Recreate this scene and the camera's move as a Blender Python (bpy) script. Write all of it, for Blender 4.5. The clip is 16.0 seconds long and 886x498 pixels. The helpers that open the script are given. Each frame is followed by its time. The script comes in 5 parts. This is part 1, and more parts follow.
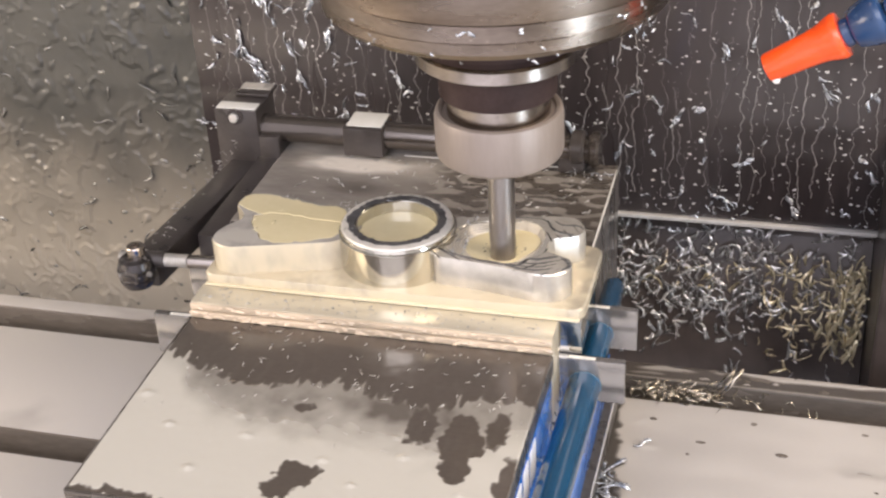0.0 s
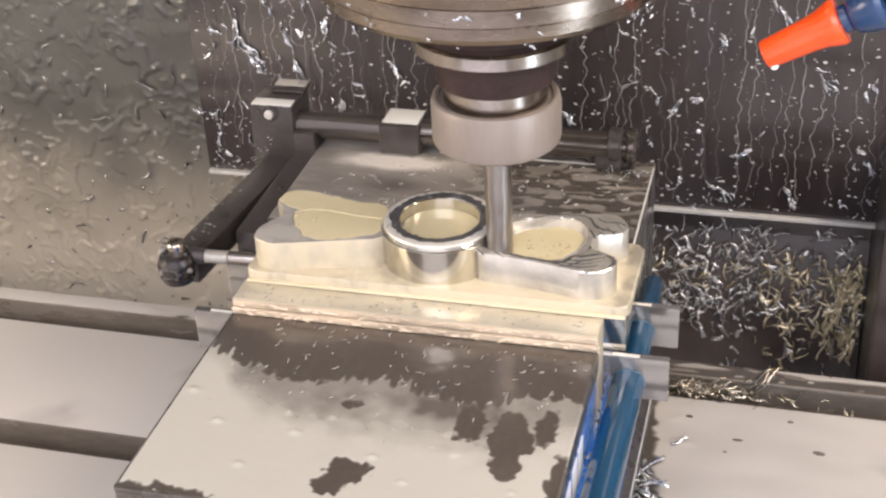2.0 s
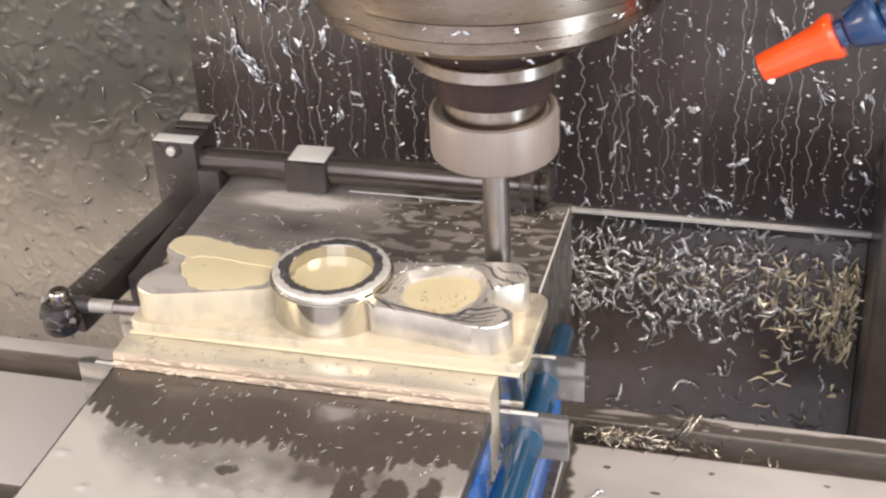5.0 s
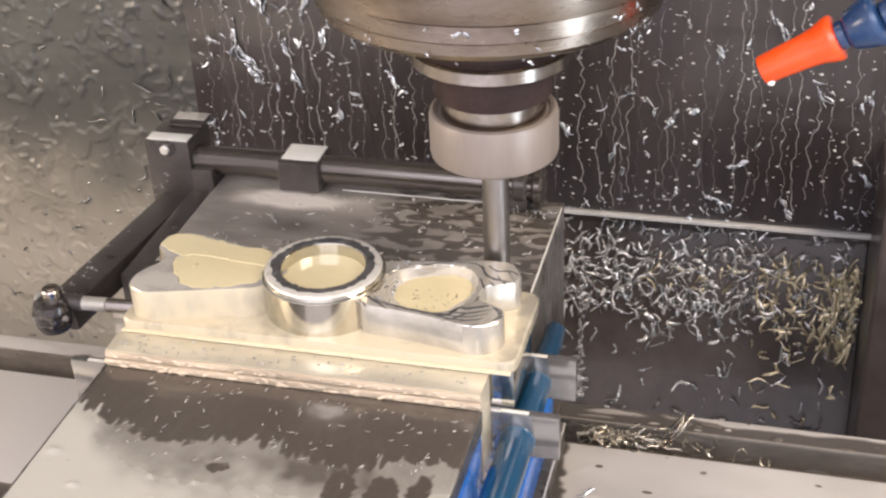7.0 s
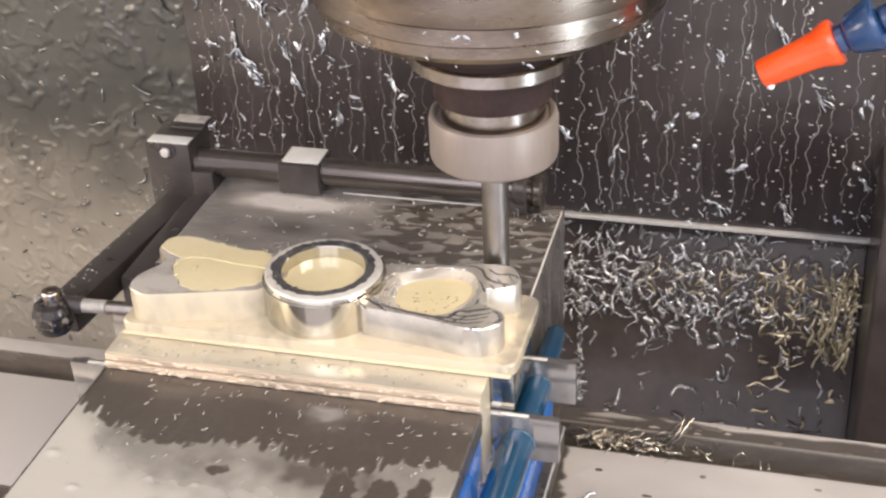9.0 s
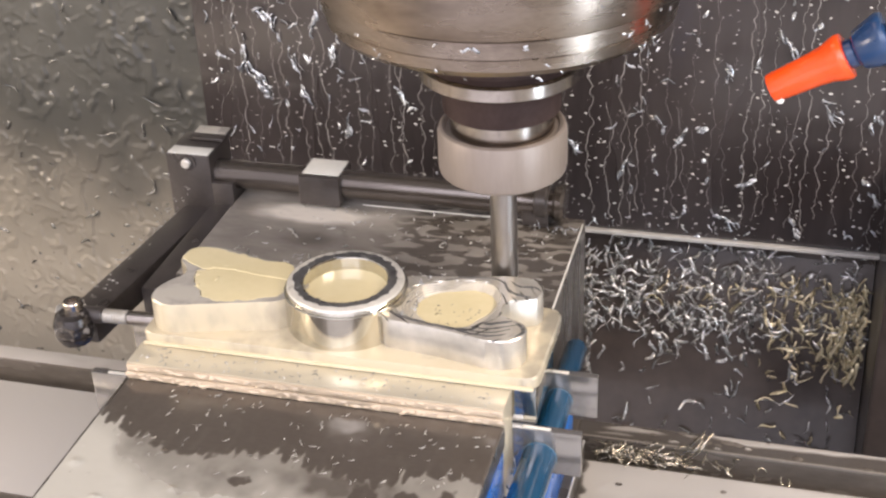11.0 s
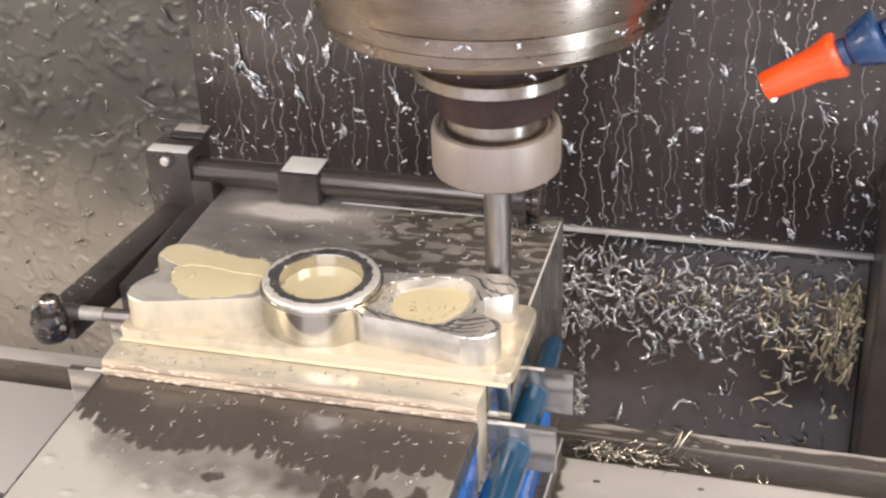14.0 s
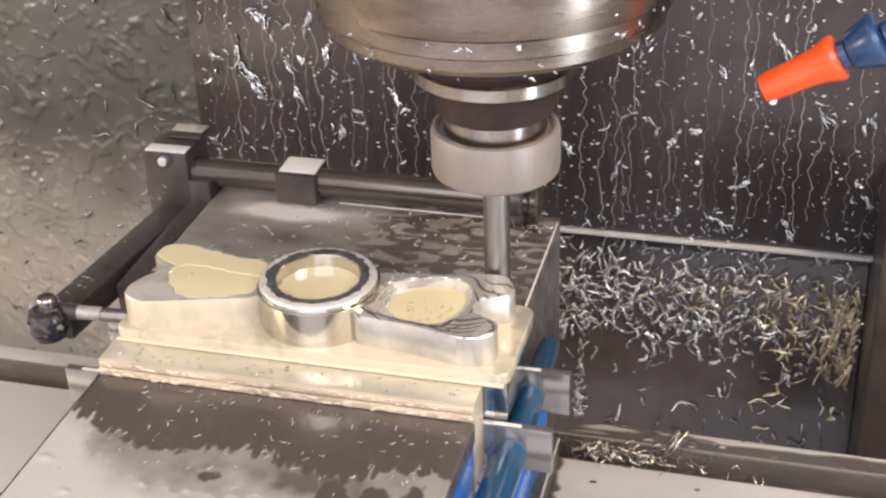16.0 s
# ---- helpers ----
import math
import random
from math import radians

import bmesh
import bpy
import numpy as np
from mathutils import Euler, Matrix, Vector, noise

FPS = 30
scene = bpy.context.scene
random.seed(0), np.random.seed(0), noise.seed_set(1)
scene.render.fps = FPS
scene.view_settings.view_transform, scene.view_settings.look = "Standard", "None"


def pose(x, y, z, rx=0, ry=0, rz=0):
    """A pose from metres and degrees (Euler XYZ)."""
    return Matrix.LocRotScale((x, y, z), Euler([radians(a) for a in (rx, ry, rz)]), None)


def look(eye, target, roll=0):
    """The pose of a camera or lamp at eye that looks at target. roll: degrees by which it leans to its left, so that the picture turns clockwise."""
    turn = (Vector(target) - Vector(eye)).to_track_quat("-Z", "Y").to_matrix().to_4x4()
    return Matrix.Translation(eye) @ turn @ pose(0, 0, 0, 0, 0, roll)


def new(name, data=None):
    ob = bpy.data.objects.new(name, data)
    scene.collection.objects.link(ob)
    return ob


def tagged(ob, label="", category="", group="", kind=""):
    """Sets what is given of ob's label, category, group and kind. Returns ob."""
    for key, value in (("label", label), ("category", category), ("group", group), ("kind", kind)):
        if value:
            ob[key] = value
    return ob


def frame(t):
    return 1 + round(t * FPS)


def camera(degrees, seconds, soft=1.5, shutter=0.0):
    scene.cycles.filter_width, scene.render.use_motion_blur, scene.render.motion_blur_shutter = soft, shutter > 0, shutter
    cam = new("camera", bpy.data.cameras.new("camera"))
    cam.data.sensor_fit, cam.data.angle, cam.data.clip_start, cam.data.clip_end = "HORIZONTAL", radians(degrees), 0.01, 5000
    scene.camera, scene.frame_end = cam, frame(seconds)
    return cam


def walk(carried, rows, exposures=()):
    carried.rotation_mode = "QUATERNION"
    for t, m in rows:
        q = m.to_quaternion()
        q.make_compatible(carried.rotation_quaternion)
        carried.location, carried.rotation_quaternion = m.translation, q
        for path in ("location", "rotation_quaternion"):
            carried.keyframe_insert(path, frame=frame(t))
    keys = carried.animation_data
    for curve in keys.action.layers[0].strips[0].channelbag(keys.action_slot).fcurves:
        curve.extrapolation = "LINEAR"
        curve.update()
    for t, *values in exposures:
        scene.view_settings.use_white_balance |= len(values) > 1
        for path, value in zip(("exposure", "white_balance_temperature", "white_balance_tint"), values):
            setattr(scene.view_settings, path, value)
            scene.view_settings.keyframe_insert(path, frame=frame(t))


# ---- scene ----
# Inside a milling machine: world x runs along the vise jaws, y away from the door, z up.
# The front upper edge of the aluminium jaw is the origin of the table's own space.
cam = camera(35.49, 16.0, soft=2.4, shutter=0.3)
walk(cam, [
    (0, pose(0.1596, -0.4345, 0.3081, 58.992, 2.766, 14.453)),
    (0.5, pose(0.1599, -0.4344, 0.3091, 58.904, 2.747, 14.494)),
    (1, pose(0.1598, -0.4348, 0.3091, 58.906, 2.691, 14.479)),
    (1.5, pose(0.1596, -0.4344, 0.3093, 58.854, 2.627, 14.472)),
    (2, pose(0.1598, -0.4347, 0.3084, 58.899, 2.598, 14.427)),
    (2.5, pose(0.1594, -0.4353, 0.3078, 58.977, 2.596, 14.310)),
    (3, pose(0.1595, -0.4347, 0.3088, 58.955, 2.579, 14.289)),
    (3.5, pose(0.1593, -0.4348, 0.3087, 58.984, 2.516, 14.302)),
    (4, pose(0.1595, -0.4343, 0.3090, 58.950, 2.549, 14.317)),
    (6.5, pose(0.1596, -0.4350, 0.3085, 59.004, 2.451, 14.378)),
    (7, pose(0.1592, -0.4343, 0.3086, 58.997, 2.379, 14.359)),
    (7.5, pose(0.1593, -0.4344, 0.3080, 59.029, 2.380, 14.349)),
    (8, pose(0.1593, -0.4346, 0.3084, 59.041, 2.311, 14.366)),
    (8.5, pose(0.1593, -0.4344, 0.3080, 59.092, 2.278, 14.375)),
    (9, pose(0.1593, -0.4347, 0.3083, 59.169, 2.263, 14.405)),
    (11.5, pose(0.1597, -0.4348, 0.3065, 59.902, 2.137, 14.936)),
    (12, pose(0.1600, -0.4351, 0.3058, 59.960, 2.143, 14.915)),
    (12.5, pose(0.1600, -0.4348, 0.3064, 59.908, 2.098, 14.882)),
    (13, pose(0.1601, -0.4352, 0.3064, 59.917, 2.047, 14.826)),
    (13.5, pose(0.1600, -0.4351, 0.3057, 59.919, 2.057, 14.764)),
    (14, pose(0.1603, -0.4347, 0.3055, 59.883, 2.053, 14.743)),
    (14.5, pose(0.1599, -0.4349, 0.3058, 59.862, 1.958, 14.697)),
    (15, pose(0.1601, -0.4341, 0.3059, 59.810, 1.934, 14.720)),
    (15.5, pose(0.1600, -0.4345, 0.3055, 59.851, 1.919, 14.711)),
    (16, pose(0.1600, -0.4348, 0.3058, 59.916, 1.925, 14.740)),
])

# ---- light ----
world = bpy.data.worlds.new("shop")
world.use_nodes = True
world.node_tree.nodes["Background"].inputs[0].default_value = (0.95, 0.9, 1.0, 1)
world.node_tree.nodes["Background"].inputs[1].default_value = 1.45
scene.world = world
scene.view_settings.exposure = 0.2


def lamp(name, eye, target, w, h, watts, colour):
    data = bpy.data.lights.new(name, "AREA")
    data.shape, data.size, data.size_y, data.energy, data.color = "RECTANGLE", w, h, watts, colour
    ob = new(name, data)
    ob.matrix_world = look(eye, target)
    return ob


lamp("work_light_left", (-0.64, -0.24, 0.16), (-0.10, 0.12, -0.12), 0.40, 0.18, 3.0, (1.0, 0.83, 0.64))
lamp("work_light_right", (0.55, -0.10, 0.55), (0.05, 0.1, 0.0), 0.50, 0.18, 4.8, (1.0, 0.84, 0.68))
# unseen cool fill, added for the highlights on the spindle's right side
lamp("cool_side_fill", (0.735, -0.30, -0.05), (0.05, -0.06, -0.03), 0.15, 0.60, 4.2, (0.72, 0.84, 1.0))
lamp("door_daylight", (0.05, -0.95, 0.75), (0.0, 0.1, 0.0), 0.9, 0.6, 6.0, (0.86, 0.86, 1.0))


# ---- materials ----
def nodes_of(name):
    m = bpy.data.materials.new(name)
    m.use_nodes = True
    nt = m.node_tree
    return m, nt, nt.nodes["Principled BSDF"]


def add(nt, kind, **values):
    n = nt.nodes.new(kind)
    for key, v in values.items():
        n.inputs[key].default_value = v
    return n


def coords(nt, scale=(1, 1, 1)):
    tc = nt.nodes.new("ShaderNodeTexCoord")
    mp = nt.nodes.new("ShaderNodeMapping")
    mp.inputs["Scale"].default_value = scale
    nt.links.new(tc.outputs["Object"], mp.inputs[0])
    return mp.outputs[0]


def noise_tex(nt, vec, scale, detail=4.0, rough=0.55):
    n = add(nt, "ShaderNodeTexNoise", Scale=scale, Detail=detail, Roughness=rough)
    nt.links.new(vec, n.inputs["Vector"])
    return n.outputs["Fac"]


def ramp(nt, fac, stops):
    r = nt.nodes.new("ShaderNodeValToRGB")
    el = r.color_ramp.elements
    el[0].position, el[0].color = stops[0][0], (*stops[0][1], 1)
    el[1].position, el[1].color = stops[-1][0], (*stops[-1][1], 1)
    for p, c in stops[1:-1]:
        e = el.new(p)
        e.color = (*c, 1)
    nt.links.new(fac, r.inputs[0])
    return r.outputs[0]


def bump(nt, b, fac, strength, distance):
    n = add(nt, "ShaderNodeBump", Strength=strength, Distance=distance)
    nt.links.new(fac, n.inputs["Height"])
    nt.links.new(n.outputs[0], b.inputs["Normal"])
    return n


def worn(name, c0, c1, rough=(0.3, 0.5), metal=0.0, scale=60, stretch=(1, 1, 1), relief=0.15, dist=0.0006, coat=0.0, island=None):
    """A surface with two scales of variation in colour, gloss and relief."""
    m, nt, b = nodes_of(name)
    v = coords(nt, stretch)
    a, f = noise_tex(nt, v, scale), noise_tex(nt, v, scale * 9, 3)
    mix = add(nt, "ShaderNodeMath")
    mix.operation = "MULTIPLY_ADD"
    mix.inputs[1].default_value = 0.35
    nt.links.new(f, mix.inputs[0])
    nt.links.new(a, mix.inputs[2])
    nt.links.new(ramp(nt, mix.outputs[0], [(0.45, c0), (0.85, c1)]), b.inputs["Base Color"])
    if island:
        # each loose piece has a tone of its own
        geo = nt.nodes.new("ShaderNodeNewGeometry")
        tone = ramp(nt, geo.outputs["Random Per Island"], [(0.0, (island,) * 3), (1.0, (1, 1, 1))])
        mul = nt.nodes.new("ShaderNodeMix")
        mul.data_type, mul.blend_type = "RGBA", "MULTIPLY"
        mul.inputs["Factor"].default_value = 1.0
        nt.links.new(b.inputs["Base Color"].links[0].from_socket, mul.inputs["A"])
        nt.links.new(tone, mul.inputs["B"])
        nt.links.new(mul.outputs["Result"], b.inputs["Base Color"])
    mr = add(nt, "ShaderNodeMapRange")
    mr.inputs[1].default_value, mr.inputs[2].default_value = 0.3, 0.75
    mr.inputs[3].default_value, mr.inputs[4].default_value = rough
    nt.links.new(a, mr.inputs[0])
    nt.links.new(mr.outputs[0], b.inputs["Roughness"])
    b.inputs["Metallic"].default_value = metal
    b.inputs["Coat Weight"].default_value = coat
    b.inputs["Coat Roughness"].default_value = 0.08
    if relief:
        bump(nt, b, mix.outputs[0], relief, dist)
    return m


def milky(name, steel, milk, scale, low, high, stretch=(1, 1, 1), axis=None, slope=0.0, offset=0.0, metal=0.6, second=0.35, soft=0.0, rough=0.22, relief=0.25, coat=0.3, detail=3.0):
    """Dark ground steel with a patchy film of white coolant lying on it; axis and slope make the film thicker to one end."""
    m, nt, b = nodes_of(name)
    v = coords(nt, stretch)
    warp = add(nt, "ShaderNodeTexNoise", Scale=scale * 1.7, Detail=detail)
    nt.links.new(v, warp.inputs["Vector"])
    vm = nt.nodes.new("ShaderNodeVectorMath")
    vm.operation = "MULTIPLY_ADD"
    vm.inputs[1].default_value = (0.012, 0.012, 0.0)
    nt.links.new(warp.outputs["Color"], vm.inputs[0])
    nt.links.new(v, vm.inputs[2])
    a = noise_tex(nt, vm.outputs[0], scale, detail, 0.5)
    f = noise_tex(nt, v, scale * 5, 3)
    total = add(nt, "ShaderNodeMath")
    total.operation = "MULTIPLY_ADD"
    total.inputs[1].default_value = second * 0.3
    nt.links.new(f, total.inputs[0])
    nt.links.new(a, total.inputs[2])
    fac = total.outputs[0]
    if axis is not None:
        tc = nt.nodes.new("ShaderNodeTexCoord")
        sp = nt.nodes.new("ShaderNodeSeparateXYZ")
        nt.links.new(tc.outputs["Object"], sp.inputs[0])
        g = add(nt, "ShaderNodeMath")
        g.operation = "MULTIPLY_ADD"
        g.inputs[1].default_value, g.inputs[2].default_value = slope, offset
        nt.links.new(sp.outputs[axis], g.inputs[0])
        s = nt.nodes.new("ShaderNodeMath")
        nt.links.new(fac, s.inputs[0])
        nt.links.new(g.outputs[0], s.inputs[1])
        fac = s.outputs[0]
    mr = add(nt, "ShaderNodeMapRange")
    mr.interpolation_type = "SMOOTHSTEP"
    mr.inputs[1].default_value, mr.inputs[2].default_value = low, high
    nt.links.new(fac, mr.inputs[0])
    wide = add(nt, "ShaderNodeMapRange")
    wide.interpolation_type = "SMOOTHSTEP"
    wide.inputs[1].default_value, wide.inputs[2].default_value = low, low + (high - low) * 6
    nt.links.new(fac, wide.inputs[0])
    both = add(nt, "ShaderNodeMix")
    both.inputs["Factor"].default_value = soft
    nt.links.new(mr.outputs[0], both.inputs["A"])
    nt.links.new(wide.outputs[0], both.inputs["B"])
    cm = nt.nodes.new("ShaderNodeMix")
    cm.data_type = "RGBA"
    cm.inputs["A"].default_value, cm.inputs["B"].default_value = (*steel, 1), (*milk, 1)
    nt.links.new(both.outputs["Result"], cm.inputs["Factor"])
    nt.links.new(cm.outputs["Result"], b.inputs["Base Color"])
    mm = add(nt, "ShaderNodeMapRange")
    mm.inputs[3].default_value, mm.inputs[4].default_value = metal, 0.0
    nt.links.new(mr.outputs[0], mm.inputs[0])
    nt.links.new(mm.outputs[0], b.inputs["Metallic"])
    b.inputs["Roughness"].default_value = rough
    b.inputs["Coat Weight"].default_value, b.inputs["Coat Roughness"].default_value = coat, 0.06
    bump(nt, b, fac, relief, 0.0012)
    return m


def film_on_steel(name, steel, milk, rough=0.2, metal=0.5):
    """Steel under a film of coolant, whose thickness the mesh carries as the attribute film."""
    m, nt, b = nodes_of(name)
    v = coords(nt)
    at = nt.nodes.new("ShaderNodeAttribute")
    at.attribute_name = "film"
    fine, grain = noise_tex(nt, v, 420, 3), noise_tex(nt, coords(nt, (1, 5, 1)), 260, 3)
    fac = add(nt, "ShaderNodeMath")
    fac.operation, fac.use_clamp = "MULTIPLY_ADD", True
    fac.inputs[1].default_value = 0.05
    nt.links.new(fine, fac.inputs[0])
    nt.links.new(at.outputs["Fac"], fac.inputs[2])
    base = ramp(nt, grain, [(0.3, tuple(c * 0.94 for c in steel)), (0.7, tuple(c * 1.06 for c in steel))])
    cm = nt.nodes.new("ShaderNodeMix")
    cm.data_type = "RGBA"
    cm.inputs["B"].default_value = (*milk, 1)
    nt.links.new(fac.outputs[0], cm.inputs["Factor"])
    nt.links.new(base, cm.inputs["A"])
    nt.links.new(cm.outputs["Result"], b.inputs["Base Color"])
    for name2, lo, hi in (("Metallic", metal, 0.0), ("Roughness", rough, rough * 1.5)):
        mr = add(nt, "ShaderNodeMapRange")
        mr.inputs[3].default_value, mr.inputs[4].default_value = lo, hi
        nt.links.new(fac.outputs[0], mr.inputs[0])
        nt.links.new(mr.outputs[0], b.inputs[name2])
    b.inputs["Coat Weight"].default_value, b.inputs["Coat Roughness"].default_value = 0.35, 0.08
    bump(nt, b, noise_tex(nt, v, 110, 2), 0.12, 0.0006)
    return m


def filmed_wall():
    """Grey paint under a torn, drying film of coolant, whose edges stand proud."""
    m, nt, b = nodes_of("wet_grey_wall")
    v = coords(nt, (1, 1, 0.75))
    warp = add(nt, "ShaderNodeTexNoise", Scale=48.0, Detail=3.0)
    nt.links.new(v, warp.inputs["Vector"])
    vm = nt.nodes.new("ShaderNodeVectorMath")
    vm.operation = "MULTIPLY_ADD"
    vm.inputs[1].default_value = (0.020, 0.020, 0.020)
    nt.links.new(warp.outputs["Color"], vm.inputs[0])
    nt.links.new(v, vm.inputs[2])
    film = noise_tex(nt, vm.outputs[0], 17, 3, 0.5)
    broad, fine = noise_tex(nt, v, 6, 3), noise_tex(nt, v, 330, 3)
    edge = add(nt, "ShaderNodeMapRange")
    edge.interpolation_type = "SMOOTHSTEP"
    edge.inputs[1].default_value, edge.inputs[2].default_value = 0.42, 0.60
    nt.links.new(film, edge.inputs[0])
    tone = add(nt, "ShaderNodeMath")
    tone.operation = "MULTIPLY_ADD"
    tone.inputs[1].default_value = 0.07
    nt.links.new(edge.outputs[0], tone.inputs[0])
    nt.links.new(broad, tone.inputs[2])
    nt.links.new(ramp(nt, tone.outputs[0], [(0.35, (0.069, 0.068, 0.061)), (0.6, (0.095, 0.092, 0.082)), (0.9, (0.138, 0.133, 0.119))]), b.inputs["Base Color"])
    # lower part painted lighter and beige for light bounced off the white table
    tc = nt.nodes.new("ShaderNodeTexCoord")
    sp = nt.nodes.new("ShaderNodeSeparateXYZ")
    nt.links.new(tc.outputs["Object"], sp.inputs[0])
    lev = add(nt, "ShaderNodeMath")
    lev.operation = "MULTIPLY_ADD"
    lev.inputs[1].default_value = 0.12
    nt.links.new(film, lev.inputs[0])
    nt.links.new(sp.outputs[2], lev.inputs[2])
    bounce = add(nt, "ShaderNodeMapRange")
    bounce.interpolation_type = "SMOOTHSTEP"
    bounce.inputs[1].default_value, bounce.inputs[2].default_value = 0.03, -0.12
    nt.links.new(lev.outputs[0], bounce.inputs[0])
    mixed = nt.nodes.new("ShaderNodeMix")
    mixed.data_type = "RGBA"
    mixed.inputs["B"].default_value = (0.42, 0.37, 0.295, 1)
    nt.links.new(bounce.outputs[0], mixed.inputs["Factor"])
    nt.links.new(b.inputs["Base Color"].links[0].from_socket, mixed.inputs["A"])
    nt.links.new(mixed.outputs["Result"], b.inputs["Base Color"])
    h = add(nt, "ShaderNodeMath")
    h.operation = "MULTIPLY_ADD"
    h.inputs[1].default_value = 0.12
    nt.links.new(fine, h.inputs[0])
    nt.links.new(edge.outputs[0], h.inputs[2])
    bump(nt, b, h.outputs[0], 0.25, 0.0014)
    b.inputs["Roughness"].default_value, b.inputs["Metallic"].default_value = 0.40, 0.2
    b.inputs["Coat Weight"].default_value = 0.3
    return m


def swirled():
    """Milled aluminium with the arcs that a cutter leaves."""
    m, nt, b = nodes_of("swirl_milled_aluminium")
    v = coords(nt)
    nt.nodes["Mapping"].inputs["Location"].default_value = (-0.044, -0.005, 0)
    w = add(nt, "ShaderNodeTexWave", Scale=330.0, Distortion=2.0, Detail=2.0)
    w.wave_type, w.rings_direction = "RINGS", "Z"
    nt.links.new(v, w.inputs["Vector"])
    f = noise_tex(nt, v, 90, 4)
    nt.links.new(ramp(nt, f, [(0.35, (0.50, 0.47, 0.41)), (0.65, (0.67, 0.63, 0.55))]), b.inputs["Base Color"])
    b.inputs["Metallic"].default_value, b.inputs["Roughness"].default_value = 0.6, 0.2
    # dark curved reflections in the wet upper face, painted into the colour
    tc = nt.nodes.new("ShaderNodeTexCoord")
    sp = nt.nodes.new("ShaderNodeSeparateXYZ")
    nt.links.new(tc.outputs["Object"], sp.inputs[0])
    top = add(nt, "ShaderNodeMapRange")
    top.inputs[1].default_value, top.inputs[2].default_value = 0.0362, 0.0368
    nt.links.new(sp.outputs[2], top.inputs[0])
    arc = add(nt, "ShaderNodeTexWave", Scale=80.0, Distortion=11.0, Detail=1.5)
    arc.inputs["Detail Scale"].default_value = 0.6
    arc.wave_type, arc.rings_direction = "RINGS", "Z"
    nt.links.new(v, arc.inputs["Vector"])
    thin = add(nt, "ShaderNodeMapRange")
    thin.inputs[1].default_value, thin.inputs[2].default_value = 0.86, 0.97
    nt.links.new(arc.outputs["Fac"], thin.inputs[0])
    patch = add(nt, "ShaderNodeMapRange")
    patch.inputs[1].default_value, patch.inputs[2].default_value = 0.44, 0.52
    nt.links.new(noise_tex(nt, v, 70, 1.5), patch.inputs[0])
    some = nt.nodes.new("ShaderNodeMath")
    some.operation = "MULTIPLY"
    nt.links.new(thin.outputs[0], some.inputs[0])
    nt.links.new(patch.outputs[0], some.inputs[1])
    both = nt.nodes.new("ShaderNodeMath")
    both.operation = "MULTIPLY"
    nt.links.new(top.outputs[0], both.inputs[0])
    nt.links.new(some.outputs[0], both.inputs[1])
    reflection_mix = nt.nodes.new("ShaderNodeMix")
    reflection_mix.data_type = "RGBA"
    reflection_mix.inputs["B"].default_value = (0.07, 0.068, 0.065, 1)
    nt.links.new(both.outputs[0], reflection_mix.inputs["Factor"])
    nt.links.new(b.inputs["Base Color"].links[0].from_socket, reflection_mix.inputs["A"])
    nt.links.new(reflection_mix.outputs["Result"], b.inputs["Base Color"])
    bump(nt, b, w.outputs["Fac"], 0.05, 0.0003)
    return m


M = {}
M["aluminium"] = worn("machined_aluminium", (0.50, 0.475, 0.41), (0.66, 0.63, 0.55), (0.07, 0.15), 0.97, 45, (1, 1, 0.12), 0.02)
M["aluminium_wet"] = milky("wet_aluminium", (0.55, 0.495, 0.385), (0.555, 0.48, 0.34), 46, 0.36, 0.62, (1, 1, 0.5), metal=0.5, rough=0.26, relief=0.08, coat=0.4)
M["aluminium_film"] = milky("filmed_aluminium", (0.60, 0.55, 0.44), (0.54, 0.475, 0.35), 55, 0.46, 0.75, (0.6, 1, 1), metal=0.5, rough=0.3, relief=0.03, coat=0.0)
M["cream"] = worn("creamy_coolant", (0.64, 0.55, 0.325), (0.715, 0.62, 0.39), (0.08, 0.16), 0.0, 30, relief=0.05, coat=0.5)
M["foam"] = worn("coolant_film", (0.60, 0.525, 0.35), (0.67, 0.60, 0.44), (0.12, 0.3), 0.0, 60, relief=0.08, coat=0.4)
M["peach_film"] = milky("thin_cream_film", (0.42, 0.345, 0.255), (0.62, 0.50, 0.365), 60, 0.40, 0.62, (0.4, 1, 1), metal=0.2, rough=0.3, relief=0.6)
M["rim_silver"] = worn("turned_silver_rim", (0.50, 0.475, 0.43), (0.66, 0.63, 0.57), (0.25, 0.4), 0.25, 200, relief=0.2)
# dark reflections in wet metal, put into the surface colour
M["dark_reflection"] = worn("painted_dark_reflection", (0.06, 0.058, 0.058), (0.15, 0.147, 0.144), (0.16, 0.3), 0.4, 120, relief=0.1)
M["jaw_top"] = film_on_steel("ground_jaw_steel_with_coolant", (0.125, 0.105, 0.089), (0.43, 0.413, 0.37))
M["rear_top"] = film_on_steel("rear_jaw_steel_with_coolant", (0.115, 0.097, 0.081), (0.66, 0.61, 0.545), 0.16)
M["table_film"] = film_on_steel("wet_table_iron", (0.13, 0.115, 0.10), (0.50, 0.468, 0.43))
M["deck"] = milky("grey_filmed_deck", (0.33, 0.31, 0.28), (0.44, 0.41, 0.36), 60, 0.42, 0.66, metal=0.15, rough=0.18, relief=0.08, coat=0.5)
M["step_line"] = worn("step_shade_line", (0.20, 0.18, 0.155), (0.36, 0.33, 0.29), (0.25, 0.4), 0.4, 150, relief=0.05)
M["ring_blue"] = worn("pale_blue_ring", (0.05, 0.13, 0.20), (0.10, 0.20, 0.28), (0.1, 0.2), 0.0, 80, relief=0, coat=0.8)
